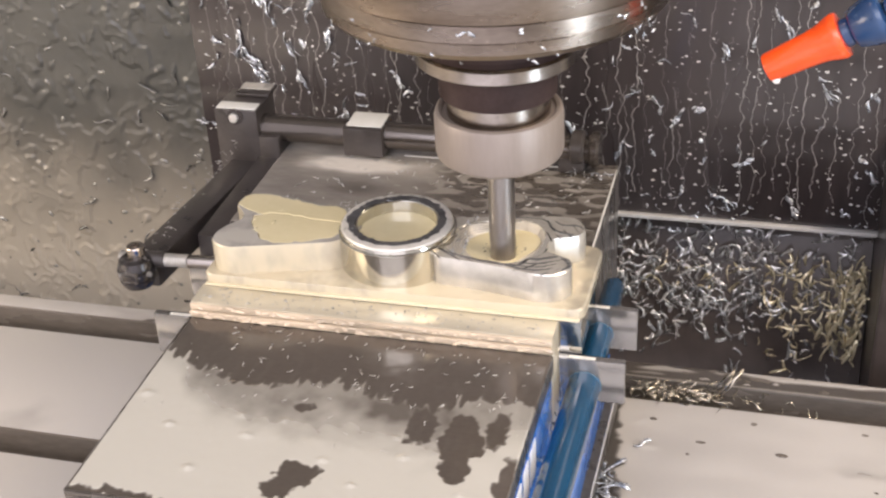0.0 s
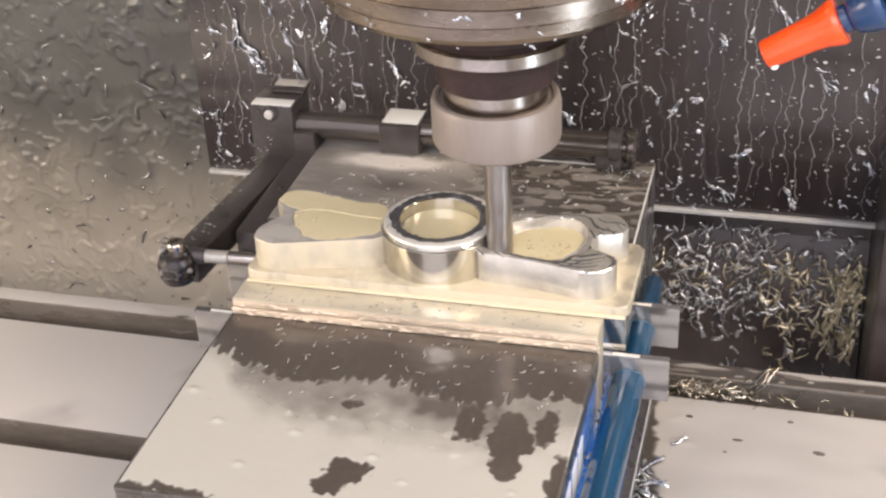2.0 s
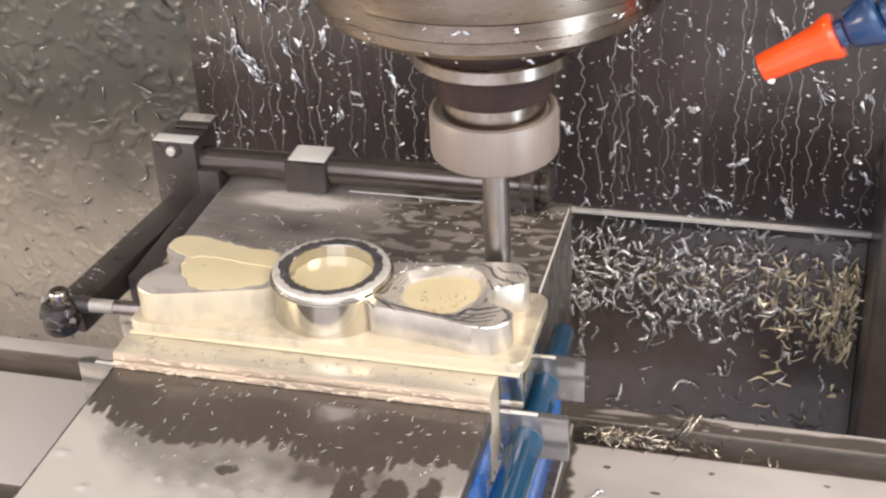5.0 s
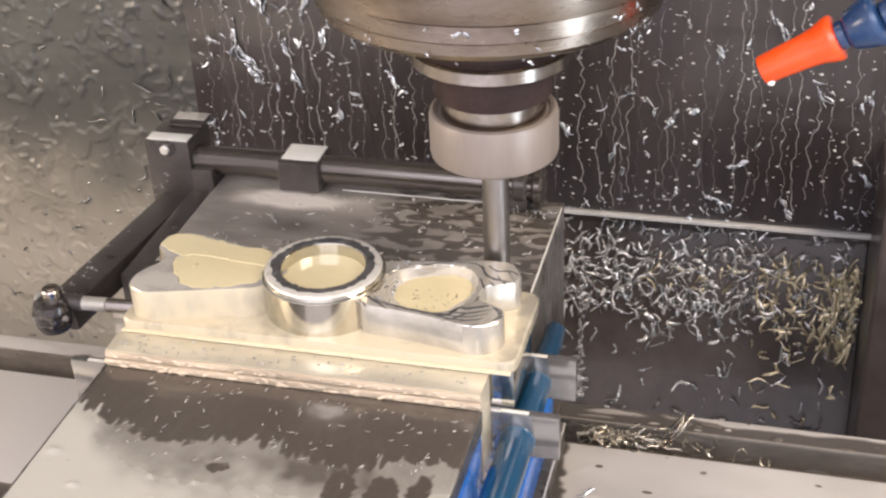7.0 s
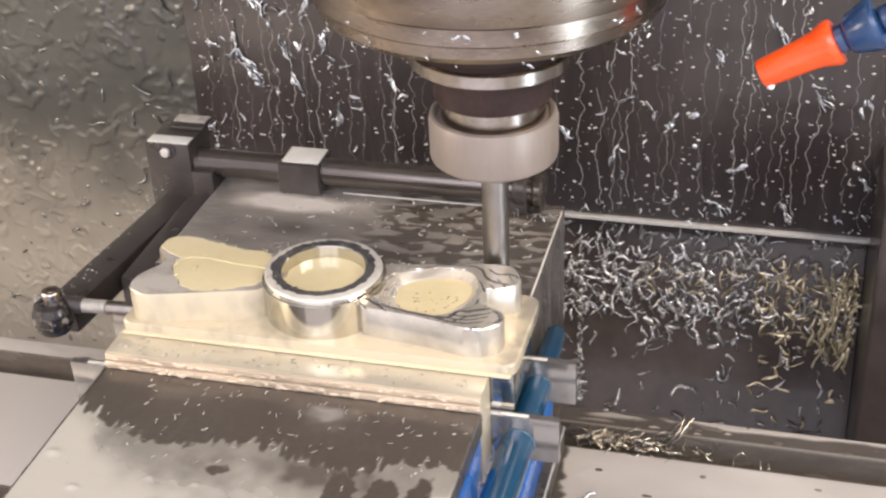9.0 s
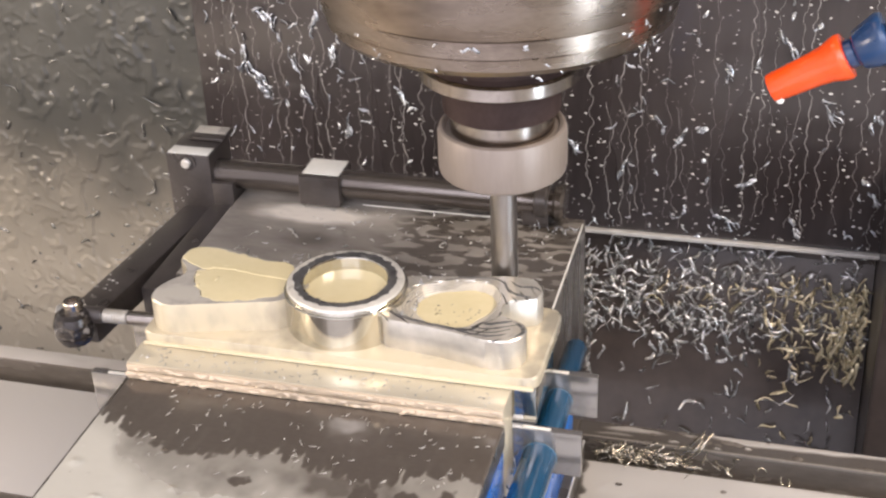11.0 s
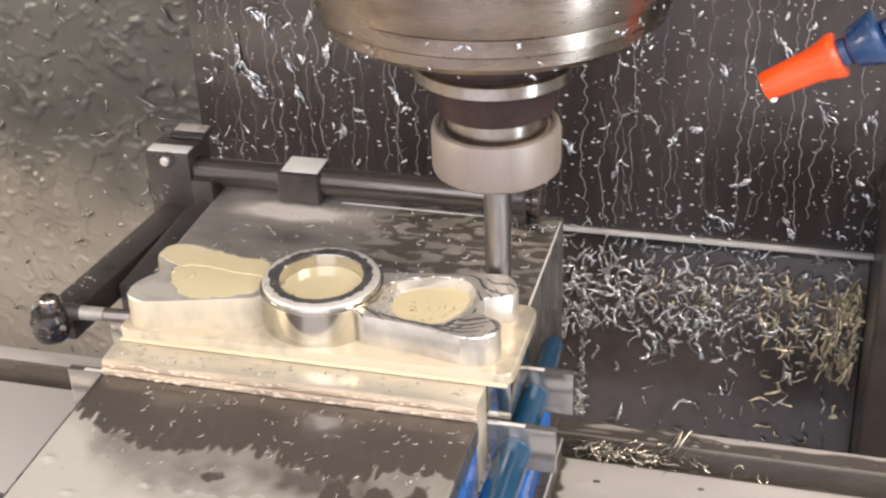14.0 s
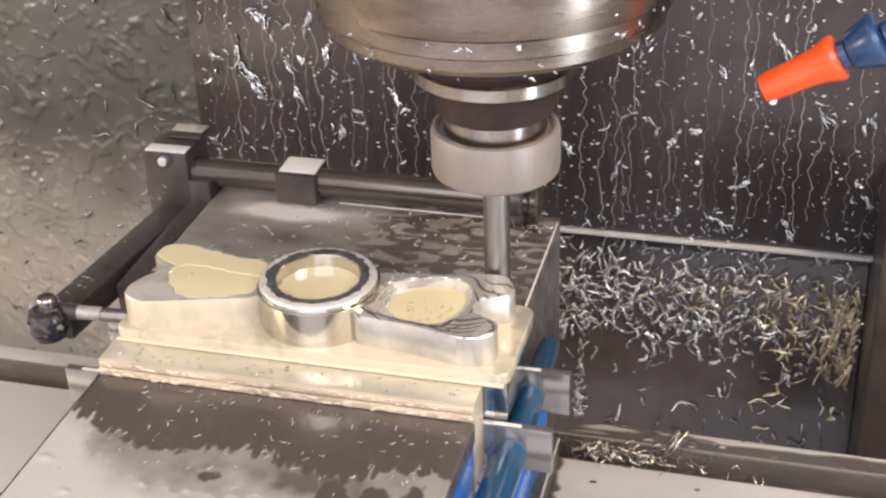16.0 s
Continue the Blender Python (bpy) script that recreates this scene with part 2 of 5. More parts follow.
M["mirror_steel"] = worn("ground_mirror_steel", (0.34, 0.325, 0.31), (0.40, 0.385, 0.37), (0.12, 0.16), 0.8, 30, relief=0.004)
M["terrace"] = worn("filmed_pocket_steps", (0.50, 0.46, 0.38), (0.66, 0.61, 0.52), (0.3, 0.45), 0.25, 60, relief=0.03, coat=0.1)
M["jaw_side"] = worn("jaw_steel", (0.10, 0.090, 0.082), (0.20, 0.184, 0.168), (0.2, 0.4), 0.6, 40, (1, 1, 0.25), 0.2, coat=0.3)
M["table"] = milky("table_iron_with_coolant", (0.16, 0.15, 0.14), (0.50, 0.468, 0.43), 16, 0.29, 0.33, metal=0.5, second=0.25, soft=0.55, detail=2.5)
M["slot"] = worn("slot_iron", (0.125, 0.106, 0.089), (0.215, 0.186, 0.158), (0.16, 0.34), 0.3, 50, (0.3, 1, 1), 0.2)
M["blue"] = worn("blue_enamel", (0.012, 0.12, 0.5), (0.025, 0.18, 0.62), (0.18, 0.35), 0.0, 40, relief=0.08, coat=0.6)
M["tube_blue"] = worn("dark_blue_tube", (0.004, 0.038, 0.085), (0.008, 0.058, 0.122), (0.12, 0.25), 0.0, 40, relief=0.05, coat=0.7)
M["white_paint"] = worn("white_paint", (0.7, 0.72, 0.75), (0.82, 0.82, 0.82), (0.3, 0.45), 0.0, 80, relief=0.05)
M["black"] = worn("black_oxide", (0.036, 0.030, 0.027), (0.070, 0.059, 0.054), (0.25, 0.45), 0.2, 60, relief=0.1, coat=0.25)
# the pale specks are highlights on the knurl, put into the colour
M["knurl"] = milky("knurled_steel_with_glints", (0.034, 0.028, 0.026), (0.26, 0.245, 0.225), 150, 0.62, 0.72, metal=0.5, rough=0.22, relief=0.7, coat=0.5)
M["rod"] = worn("oiled_black_rod", (0.075, 0.062, 0.052), (0.12, 0.10, 0.085), (0.16, 0.26), 0.7, 50, (0.3, 1, 1), 0.04, coat=0.5)
M["milk_top"] = worn("pooled_coolant", (0.66, 0.64, 0.58), (0.78, 0.76, 0.70), (0.1, 0.2), 0.0, 50, relief=0.03, coat=0.4)
M["thread"] = worn("zinc_thread", (0.50, 0.48, 0.44), (0.72, 0.69, 0.64), (0.3, 0.45), 0.5, 90)
M["panel"] = worn("black_wet_panel", (0.0275, 0.0220, 0.0218), (0.054, 0.0445, 0.0432), (0.2, 0.36), 0.0, 14, (1, 1, 0.2), 0.12, coat=0.5)
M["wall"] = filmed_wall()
M["wall_bead"] = worn("wall_bead", (0.13, 0.125, 0.105), (0.26, 0.245, 0.21), (0.12, 0.3), 0.0, 60, relief=0.1, coat=0.5)
M["enclosure"] = worn("enclosure_paint", (0.55, 0.55, 0.53), (0.68, 0.68, 0.66), (0.35, 0.5), 0.0, 8)
M["swirl"] = swirled()
M["apron"] = worn("dark_apron", (0.034, 0.0255, 0.022), (0.068, 0.0520, 0.044), (0.28, 0.45), 0.0, 16, relief=0.2, coat=0.2)
M["spindle"] = worn("spindle_steel", (0.20, 0.162, 0.132), (0.32, 0.268, 0.222), (0.22, 0.34), 1.0, 34, (1, 1, 3), 0.05)
M["holder"] = worn("holder_steel", (0.30, 0.265, 0.235), (0.44, 0.395, 0.355), (0.18, 0.27), 1.0, 50, relief=0.02)
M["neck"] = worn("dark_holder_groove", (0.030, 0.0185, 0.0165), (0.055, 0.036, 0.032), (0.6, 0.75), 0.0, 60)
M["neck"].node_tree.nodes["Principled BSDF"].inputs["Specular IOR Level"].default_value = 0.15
M["nut"] = worn("satin_collet_nut", (0.252, 0.212, 0.184), (0.312, 0.265, 0.231), (0.42, 0.55), 0.35, 70, (1, 1, 0.2), 0.03)
M["carbide"] = worn("carbide_cutter", (0.27, 0.25, 0.235), (0.38, 0.355, 0.335), (0.32, 0.42), 1.0, 80, (1, 1, 0.15), 0.1)
M["orange"] = worn("orange_plastic", (0.74, 0.062, 0.004), (0.85, 0.085, 0.008), (0.18, 0.3), 0.0, 60, relief=0.03, coat=0.5)
M["hose_blue"] = worn("navy_plastic", (0.009, 0.033, 0.095), (0.016, 0.05, 0.13), (0.2, 0.35), 0.0, 60, relief=0.04, coat=0.4)
M["chip"] = worn("aluminium_chip", (0.66, 0.68, 0.72), (0.92, 0.94, 0.97), (0.18, 0.36), 0.65, 300, relief=0.2, island=0.4)
M["fleck"] = worn("pale_wet_fleck", (0.55, 0.53, 0.50), (0.80, 0.78, 0.74), (0.25, 0.45), 0.3, 300, relief=0.2, island=0.35)
M["chip_dull"] = worn("wet_dull_chip", (0.68, 0.66, 0.63), (0.96, 0.94, 0.91), (0.16, 0.32), 0.7, 300, relief=0.2, island=0.35)
# warm light on aluminium chips, painted as a gold colour
M["chip_gold_lit"] = worn("gold_lit_chip", (0.90, 0.74, 0.46), (1.0, 0.90, 0.64), (0.12, 0.26), 0.6, 300, relief=0.2, island=0.5)
M["chip_pale"] = worn("pale_wet_chip", (0.60, 0.53, 0.42), (0.88, 0.81, 0.67), (0.15, 0.32), 0.9, 300, relief=0.2, island=0.4)
M["run"] = worn("thin_coolant_run", (0.18, 0.165, 0.155), (0.35, 0.325, 0.305), (0.08, 0.2), 0.0, 120, relief=0, coat=0.6)
M["wall_chip"] = worn("dull_wet_chip", (0.17, 0.16, 0.14), (0.42, 0.40, 0.36), (0.15, 0.35), 0.4, 200, relief=0.2, coat=0.5, island=0.4)
M["back_strip"] = milky("table_edge_iron_with_coolant", (0.21, 0.182, 0.155), (0.48, 0.445, 0.405), 40, 0.545, 0.585, (0.4, 1, 1), axis=0, slope=-0.4, offset=0.085, soft=0.35, detail=2.0)
M["back_film"] = film_on_steel("wet_strip_iron", (0.14, 0.120, 0.102), (0.46, 0.425, 0.385))
M["strip_edge"] = worn("pale_wet_edge", (0.24, 0.215, 0.185), (0.34, 0.305, 0.265), (0.15, 0.3), 0.3, 60, relief=0.05, coat=0.4)
M["lip"] = worn("pale_lip_paint", (0.42, 0.40, 0.37), (0.55, 0.53, 0.5), (0.3, 0.45), 0.0, 80, relief=0.05)
M["drop"] = worn("coolant_drop", (0.36, 0.34, 0.32), (0.52, 0.50, 0.47), (0.08, 0.2), 0.0, 200, relief=0, coat=0.6)


# ---- mesh tools ----
def part(name, bm, material, parent, label="", smooth=True, base=None):
    """Links a bmesh, given in its thing's world space, as one mesh object under a thing or a part."""
    org = parent.get("origin") if parent is not None else None
    me = bpy.data.meshes.new(name)
    if org is not None:
        bmesh.ops.translate(bm, verts=bm.verts, vec=-Vector(org))
    bmesh.ops.recalc_face_normals(bm, faces=bm.faces)
    bm.to_mesh(me)
    bm.free()
    me.materials.append(M[material] if isinstance(material, str) else material)
    if smooth:
        me.polygons.foreach_set("use_smooth", [True] * len(me.polygons))
        me.set_sharp_from_angle(angle=radians(32))
    ob = new(name, me)
    ob.parent = parent
    if org is not None:
        ob["origin"] = org
    if label:
        ob["label"] = label
    return ob


def thing(name, base, label, category, group="", kind=""):
    ob = new(name)
    ob.empty_display_size = 0.02
    ob.location = base
    ob["origin"] = tuple(base)
    return tagged(ob, label, category, group, kind)


def box(x0, x1, y0, y1, z0, z1, bevel=0.0, seg=2, bm=None):
    bm2 = bmesh.new()
    bmesh.ops.create_cube(bm2, size=1)
    for v in bm2.verts:
        v.co = ((x0 + x1) / 2 + v.co.x * (x1 - x0), (y0 + y1) / 2 + v.co.y * (y1 - y0), (z0 + z1) / 2 + v.co.z * (z1 - z0))
    if bevel:
        bmesh.ops.bevel(bm2, geom=bm2.edges[:], offset=bevel, segments=seg, affect="EDGES", profile=0.6)
    if bm is None:
        return bm2
    me = bpy.data.meshes.new("tmp")
    bm2.to_mesh(me)
    bm2.free()
    bm.from_mesh(me)
    bpy.data.meshes.remove(me)
    return bm


def lathe(profile, at=(0, 0, 0), seg=64, m=None, wobble=0.0, closed=False, rag=2.2):
    """Turns a profile of (radius, height) about the z axis, then moves it by m or to at."""
    bm = bmesh.new()
    m = m or Matrix.Translation(at)
    rings = []
    for k, (r, z) in enumerate(profile):
        ring = []
        for i in range(seg):
            a = 2 * math.pi * i / seg
            rr = r * (1 + wobble * noise.noise(Vector((math.cos(a) * rag, math.sin(a) * rag, k * 5.0))) * 2) if wobble else r
            ring.append(bm.verts.new(m @ Vector((rr * math.cos(a), rr * math.sin(a), z))))
        rings.append(ring)
    pairs = list(zip(rings, rings[1:])) + ([(rings[-1], rings[0])] if closed else [])
    for a, b in pairs:
        for i in range(seg):
            bm.faces.new((a[i], a[(i + 1) % seg], b[(i + 1) % seg], b[i]))
    if not closed:
        if profile[0][0] > 1e-5:
            bm.faces.new(rings[0][::-1])
        if profile[-1][0] > 1e-5:
            bm.faces.new(rings[-1])
    bmesh.ops.remove_doubles(bm, verts=bm.verts, dist=1e-7)
    return bm


def rod(p, q, r, seg=24, r2=None, bevel=0.0):
    p, q = Vector(p), Vector(q)
    d = q - p
    m = Matrix.Translation(p) @ d.to_track_quat("Z", "Y").to_matrix().to_4x4()
    L, r2 = d.length, r if r2 is None else r2
    prof = [(r - bevel, 0), (r, bevel), (r2, L - bevel), (r2 - bevel, L)] if bevel else [(r, 0), (r2, L)]
    return lathe(prof, m=m, seg=seg)


def rounded(poly, radius=0.003, steps=4):
    """The outline poly (x, y) with its corners rounded."""
    out = []
    n = len(poly)
    for i in range(n):
        a, b, c = Vector(poly[i - 1]), Vector(poly[i]), Vector(poly[(i + 1) % n])
        u, w = (a - b), (c - b)
        r = min(radius, u.length * 0.45, w.length * 0.45)
        p, q = b + u.normalized() * r, b + w.normalized() * r
        for k in range(steps + 1):
            t = k / steps
            out.append((1 - t) ** 2 * p + 2 * t * (1 - t) * b + t * t * q)
    return out


def rays(poly, centre, n):
    """The outline met by n rays from centre."""
    out, c = [], Vector(centre)
    for i in range(n):
        a = 2 * math.pi * i / n
        d = Vector((math.cos(a), math.sin(a)))
        best = 0.0
        for j in range(len(poly)):
            p, q = Vector(poly[j - 1]) - c, Vector(poly[j]) - c
            e = q - p
            den = d.x * e.y - d.y * e.x
            if abs(den) < 1e-12:
                continue
            t = (p.x * e.y - p.y * e.x) / den
            s = (p.x * d.y - p.y * d.x) / den
            if -1e-6 <= s <= 1 + 1e-6 and t > best:
                best = t
        out.append(c + d * best)
    return out


def loops(bm, levels, floor=True, cap_bottom=True):
    """Joins outlines of equal length, each with its height, into one skin."""
    vs = [[bm.verts.new((p[0], p[1], z)) for p in pts] for pts, z in levels]
    n = len(vs[0])
    for a, b in zip(vs, vs[1:]):
        for i in range(n):
            bm.faces.new((a[i], a[(i + 1) % n], b[(i + 1) % n], b[i]))
    if cap_bottom:
        bm.faces.new(vs[0][::-1])
    if floor:
        bm.faces.new(vs[-1])
    return bm


def mm(poly):
    return [(x * 0.001, y * 0.001) for x, y in poly]


def shrink(pts, c, k):
    c = Vector(c)
    return [c + (Vector(p) - c) * k for p in pts]


def slab(poly, z0, z1, bevel=0.0008, radius=0.003):
    pts = rounded(poly, radius)
    bm = bmesh.new()
    cx = sum(p[0] for p in pts) / len(pts)
    cy = sum(p[1] for p in pts) / len(pts)
    big = max((Vector(p) - Vector((cx, cy))).length for p in pts)
    inner = shrink(pts, (cx, cy), 1 - bevel / big)
    return loops(bm, [(pts, z0), (pts, z1 - bevel), (inner, z1)])


def wob(x, y, k):
    return noise.noise(Vector((x, y, k * 7.3)))


def step01(v):
    v = min(1.0, max(0.0, v))
    return v * v * (3 - 2 * v)


def film_sheet(name, x0, x1, y0, y1, z, step, field, material, parent, label, rise=0.0006):
    """A film of coolant over a flat top: its height and its attribute film follow field(x, y), in millimetres."""
    nx, ny = round((x1 - x0) / step), round((y1 - y0) / step)
    org = Vector(parent["origin"])
    verts, vals = [], []
    for j in range(ny + 1):
        for i in range(nx + 1):
            x, y = x0 + (x1 - x0) * i / nx, y0 + (y1 - y0) * j / ny
            f, lump = field(x * 1000, y * 1000)
            edge = i in (0, nx) or j in (0, ny)
            verts.append(Vector((x, y, z - 0.0002 if edge else z + 0.0001 + f * rise + lump * 0.001)) - org)
            vals.append(f)
    w = nx + 1
    faces = [(j * w + i, j * w + i + 1, (j + 1) * w + i + 1, (j + 1) * w + i) for j in range(ny) for i in range(nx)]
    me = bpy.data.meshes.new(name)
    me.from_pydata(verts, [], faces)
    me.attributes.new("film", "FLOAT", "POINT").data.foreach_set("value", vals)
    me.materials.append(M[material])
    me.polygons.foreach_set("use_smooth", [True] * len(faces))
    ob = new(name, me)
    ob.parent = parent
    ob["origin"] = parent["origin"]
    ob["label"] = label
    return ob


def ribbon(pts, width, z, thick=0.00025, k=0.0, steps=10):
    """A thin raised streak along a smooth path of (x, y) in millimetres, ragged along its sides."""
    path = []
    for i in range(len(pts) - 1):
        p = [Vector(pts[max(0, min(len(pts) - 1, q))]) for q in (i - 1, i, i + 1, i + 2)]
        for n in range(steps):
            t = n / steps
            path.append(0.5 * ((2 * p[1]) + (p[2] - p[0]) * t + (2 * p[0] - 5 * p[1] + 4 * p[2] - p[3]) * t * t + (3 * p[1] - p[0] - 3 * p[2] + p[3]) * t ** 3))
    path.append(Vector(pts[-1]))
    bm, prev = bmesh.new(), None
    for i, p in enumerate(path):
        d = (path[min(i + 1, len(path) - 1)] - path[max(i - 1, 0)]).normalized()
        side = Vector((-d.y, d.x))
        taper = math.sin(math.pi * (i + 0.4) / (len(path) - 0.2)) ** 0.5
        a, b = (width * taper * (0.5 + 0.45 * wob(i * 0.35, k, q)) for q in (1, 2))
        row = [bm.verts.new((q.x * 0.001, q.y * 0.001, h)) for q, h in ((p + side * a, z), (p + side * a * 0.8, z + thick), (p - side * b * 0.8, z + thick), (p - side * b, z))]
        if prev:
            for q in range(3):
                bm.faces.new((prev[q], row[q], row[q + 1], prev[q + 1]))
        else:
            bm.faces.new(row)
        prev = row
    bm.faces.new(prev[::-1])
    return bm


def chip_mesh(bm, m, length, width, curl, rng, steps=5):
    """One curled sliver of swarf, given a body by its two sides."""
    pts = []
    bend, phase = rng.uniform(0.0, 0.16), rng.uniform(0, 6.28)
    for i in range(steps + 1):
        t = i / steps - 0.5
        a = curl * t
        x = length * (math.sin(a) / curl if abs(curl) > 0.05 else t)
        z = length * ((1 - math.cos(a)) / curl if abs(curl) > 0.05 else 0)
        w = width * (0.5 + 0.5 * math.cos(t * 2.6)) * 0.5 * rng.uniform(0.7, 1.2)
        tw = rng.uniform(-0.2, 0.2) + t * 1.1
        sway = length * bend * math.sin(t * 5.5 + phase)
        pts.append((Vector((x, sway - w * math.cos(tw), z - w * math.sin(tw))), Vector((x, sway + w * math.cos(tw), z + w * math.sin(tw)))))
    th = Vector((0, 0, width * 0.18))
    vs = [[bm.verts.new(m @ q) for q in (a, b, b + th, a + th)] for a, b in pts]
    for a, b in zip(vs, vs[1:]):
        for i in range(4):
            bm.faces.new((a[i], a[(i + 1) % 4], b[(i + 1) % 4], b[i]))
    bm.faces.new(vs[0][::-1])
    bm.faces.new(vs[-1])


def turn(rng, full=True):
    return Euler((rng.uniform(0, 6.28), rng.uniform(0, 6.28), rng.uniform(0, 6.28))).to_matrix().to_4x4()


def drop_mesh(bm, m, a, b, h):
    """A flat bead of coolant that lies on a surface; m's z is the surface's normal."""
    n = 7
    rim = [bm.verts.new(m @ Vector((a * math.cos(6.283 * i / n), b * math.sin(6.283 * i / n), 0))) for i in range(n)]
    mid = [bm.verts.new(m @ Vector((0.6 * a * math.cos(6.283 * i / n), 0.6 * b * math.sin(6.283 * i / n), h * 0.75))) for i in range(n)]
    top = bm.verts.new(m @ Vector((0, 0, h)))
    for i in range(n):
        j = (i + 1) % n
        bm.faces.new((rim[i], rim[j], mid[j], mid[i]))
        bm.faces.new((mid[i], mid[j], top))


TABLE, HEAD = [], []   # what rides on the table, and what rides on the head


# ---- the enclosure ----
def structure(name, bm, material, label, category):
    ob = part(name, bm, material, None, smooth=False)
    return tagged(ob, label, category, kind="structure")


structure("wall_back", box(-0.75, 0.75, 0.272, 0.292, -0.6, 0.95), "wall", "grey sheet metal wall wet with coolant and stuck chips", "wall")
# unseen side walls, floor and roof, added for the metal to reflect
structure("wall_left", box(-0.77, -0.75, -1.3, 0.292, -0.6, 0.95), "enclosure", "light grey painted side wall of the machine enclosure", "wall")
structure("wall_right", box(0.75, 0.77, -1.3, 0.292, -0.6, 0.95), "enclosure", "light grey painted side wall of the machine enclosure", "wall")
structure("floor", box(-0.77, 0.77, -1.3, 0.292, -0.62, -0.6), "apron", "dark steel floor pan under the machine table", "floor")
structure("ceiling", box(-0.77, 0.77, -0.45, 0.292, 0.95, 0.97), "enclosure", "light grey painted roof of the machine enclosure", "ceiling")


def apron():
    """The dark sloping guard below the moving panel, with its upright post at one end."""
    bm = bmesh.new()
    for x in (0.0, 0.207):
        for y, z in ((0.262, -0.02), (0.250, -0.09), (0.215, -0.20), (0.19, -0.34), (0.27, -0.34), (0.27, -0.02)):
            bm.verts.new((x, y, z))
    bm.verts.ensure_lookup_table()
    n = 6
    for i in range(n):
        bm.faces.new([bm.verts[k] for k in (i, (i + 1) % n, n + (i + 1) % n, n + i)])
    bm.faces.new([bm.verts[i] for i in range(n)])
    bm.faces.new([bm.verts[n + i] for i in range(n)][::-1])
    ob = structure("apron", bm, "apron", "dark sloping steel guard covered in fresh chips", "guard")
    structure("apron_post", box(0.2075, 0.26, 0.17, 0.2715, -0.6, -0.02, 0.002), "apron", "dark upright post of sheet metal", "post")


apron()


# ---- the table and the vise ----
TZ = -0.112


def table_pool(x, y):
    """The pool draws back from the vise in lobes, with a few hollows in it."""
    wx, wy = x + 2.2 * wob(x / 7, y / 7, 1), y + 2.2 * wob(x / 7, y / 7, 2)
    rim = 95.5 - 0.11 * (wy - 45) + 3.5 * wob(3, wy / 9, 3) + 2.0 * wob(5, wy / 3.5, 4)
    f = step01((wx - rim) / 3.0 + 0.3) * (0.93 + 0.10 * wob(x / 25, y / 12, 5))
    for cx, cy, rx, ry in ((205, 78, 13, 3), (232, 96, 16, 4), (190, 40, 18, 3)):
        f *= 1 - 0.28 * math.exp(-((wx - cx) / rx) ** 2 - ((wy - cy) / ry) ** 2)
    lump = sum(h * math.exp(-((wx - cx) / 5.5) ** 2 - ((wy - cy) / 2.6) ** 2) for cx, cy, h in ((104, 80, 0.7), (101, 98, 0.4), (190, 52, 0.3), (150, 60, 0.2)))
    return f, lump * (f > 0.3)


def back_film(x, y):
    """Coolant held along the far edge of the last strip, a smear nearer the vise and a few drops."""
    wx, wy = x + 3 * wob(x / 12, y / 5, 1), y + 0.9 * wob(x / 9, y / 3, 2)
    rim = 146.5 - 4.2 * step01((x - 138) / 22) + 1.8 * step01((x - 185) / 25) + 1.0 * wob(x / 14, 1, 3)
    f = 0.85 * step01((wy - rim) / 1.2 + 0.5) * step01((x - 134) / 8)
    for cx, cy, rx, ry, k in ((107, 143, 15, 2.4, 0.7), (98, 138.5, 9, 1.4, 0.4), (136, 144, 5, 1.2, 0.5), (141, 139, 2.6, 0.9, 0.6), (128, 137.5, 3, 0.6, 0.8), (149, 136.8, 2, 0.6, 0.9), (163, 139.5, 2, 0.8, 0.9), (140, 136.6, 2.5, 0.5, 0.9)):
        q = math.hypot((wx - cx) / rx, (wy - cy) / ry)
        f = max(f, k * step01((1 - q) * 1.8 + 0.3))
    return f, 0.3 * f


JAW_HOLES = [(38, -54, 6.0, 10), (53, -52, 6.0, 7), (55, -62, 8.5, 8.5), (55.5, -74, 6.0, 8), (66, -51, 4.2, 11), (1.5, -88, 8.5, 8.5), (-3, -97, 6, 4.5), (-9, -51, 4.5, 2.6), (-60, -110.5, 19, 2.4), (74, -80, 4, 14), (-73, -109.5, 9, 2.2)]
JAW_THIN = [(-18, -54, 17, 9, 0.50), (26, -47, 22, 8, 0.55), (5, -63, 24, 8, 0.25), (47, -58, 17, 13, 0.40), (-52, -41, 8, 6, 0.30)]
JAW_LUMPS = [(-71, -54, 2.6), (-30, -60, 1.8), (-24, -71, 2.2), (-13, -60, 1.6), (8, -79, 1.8), (36, -72, 2.0), (31, -62, 1.4), (-42, -41, 1.2), (-55, -70, 2.0), (22, -90, 1.6), (-38, -92, 2.0), (60, -88, 1.6)]


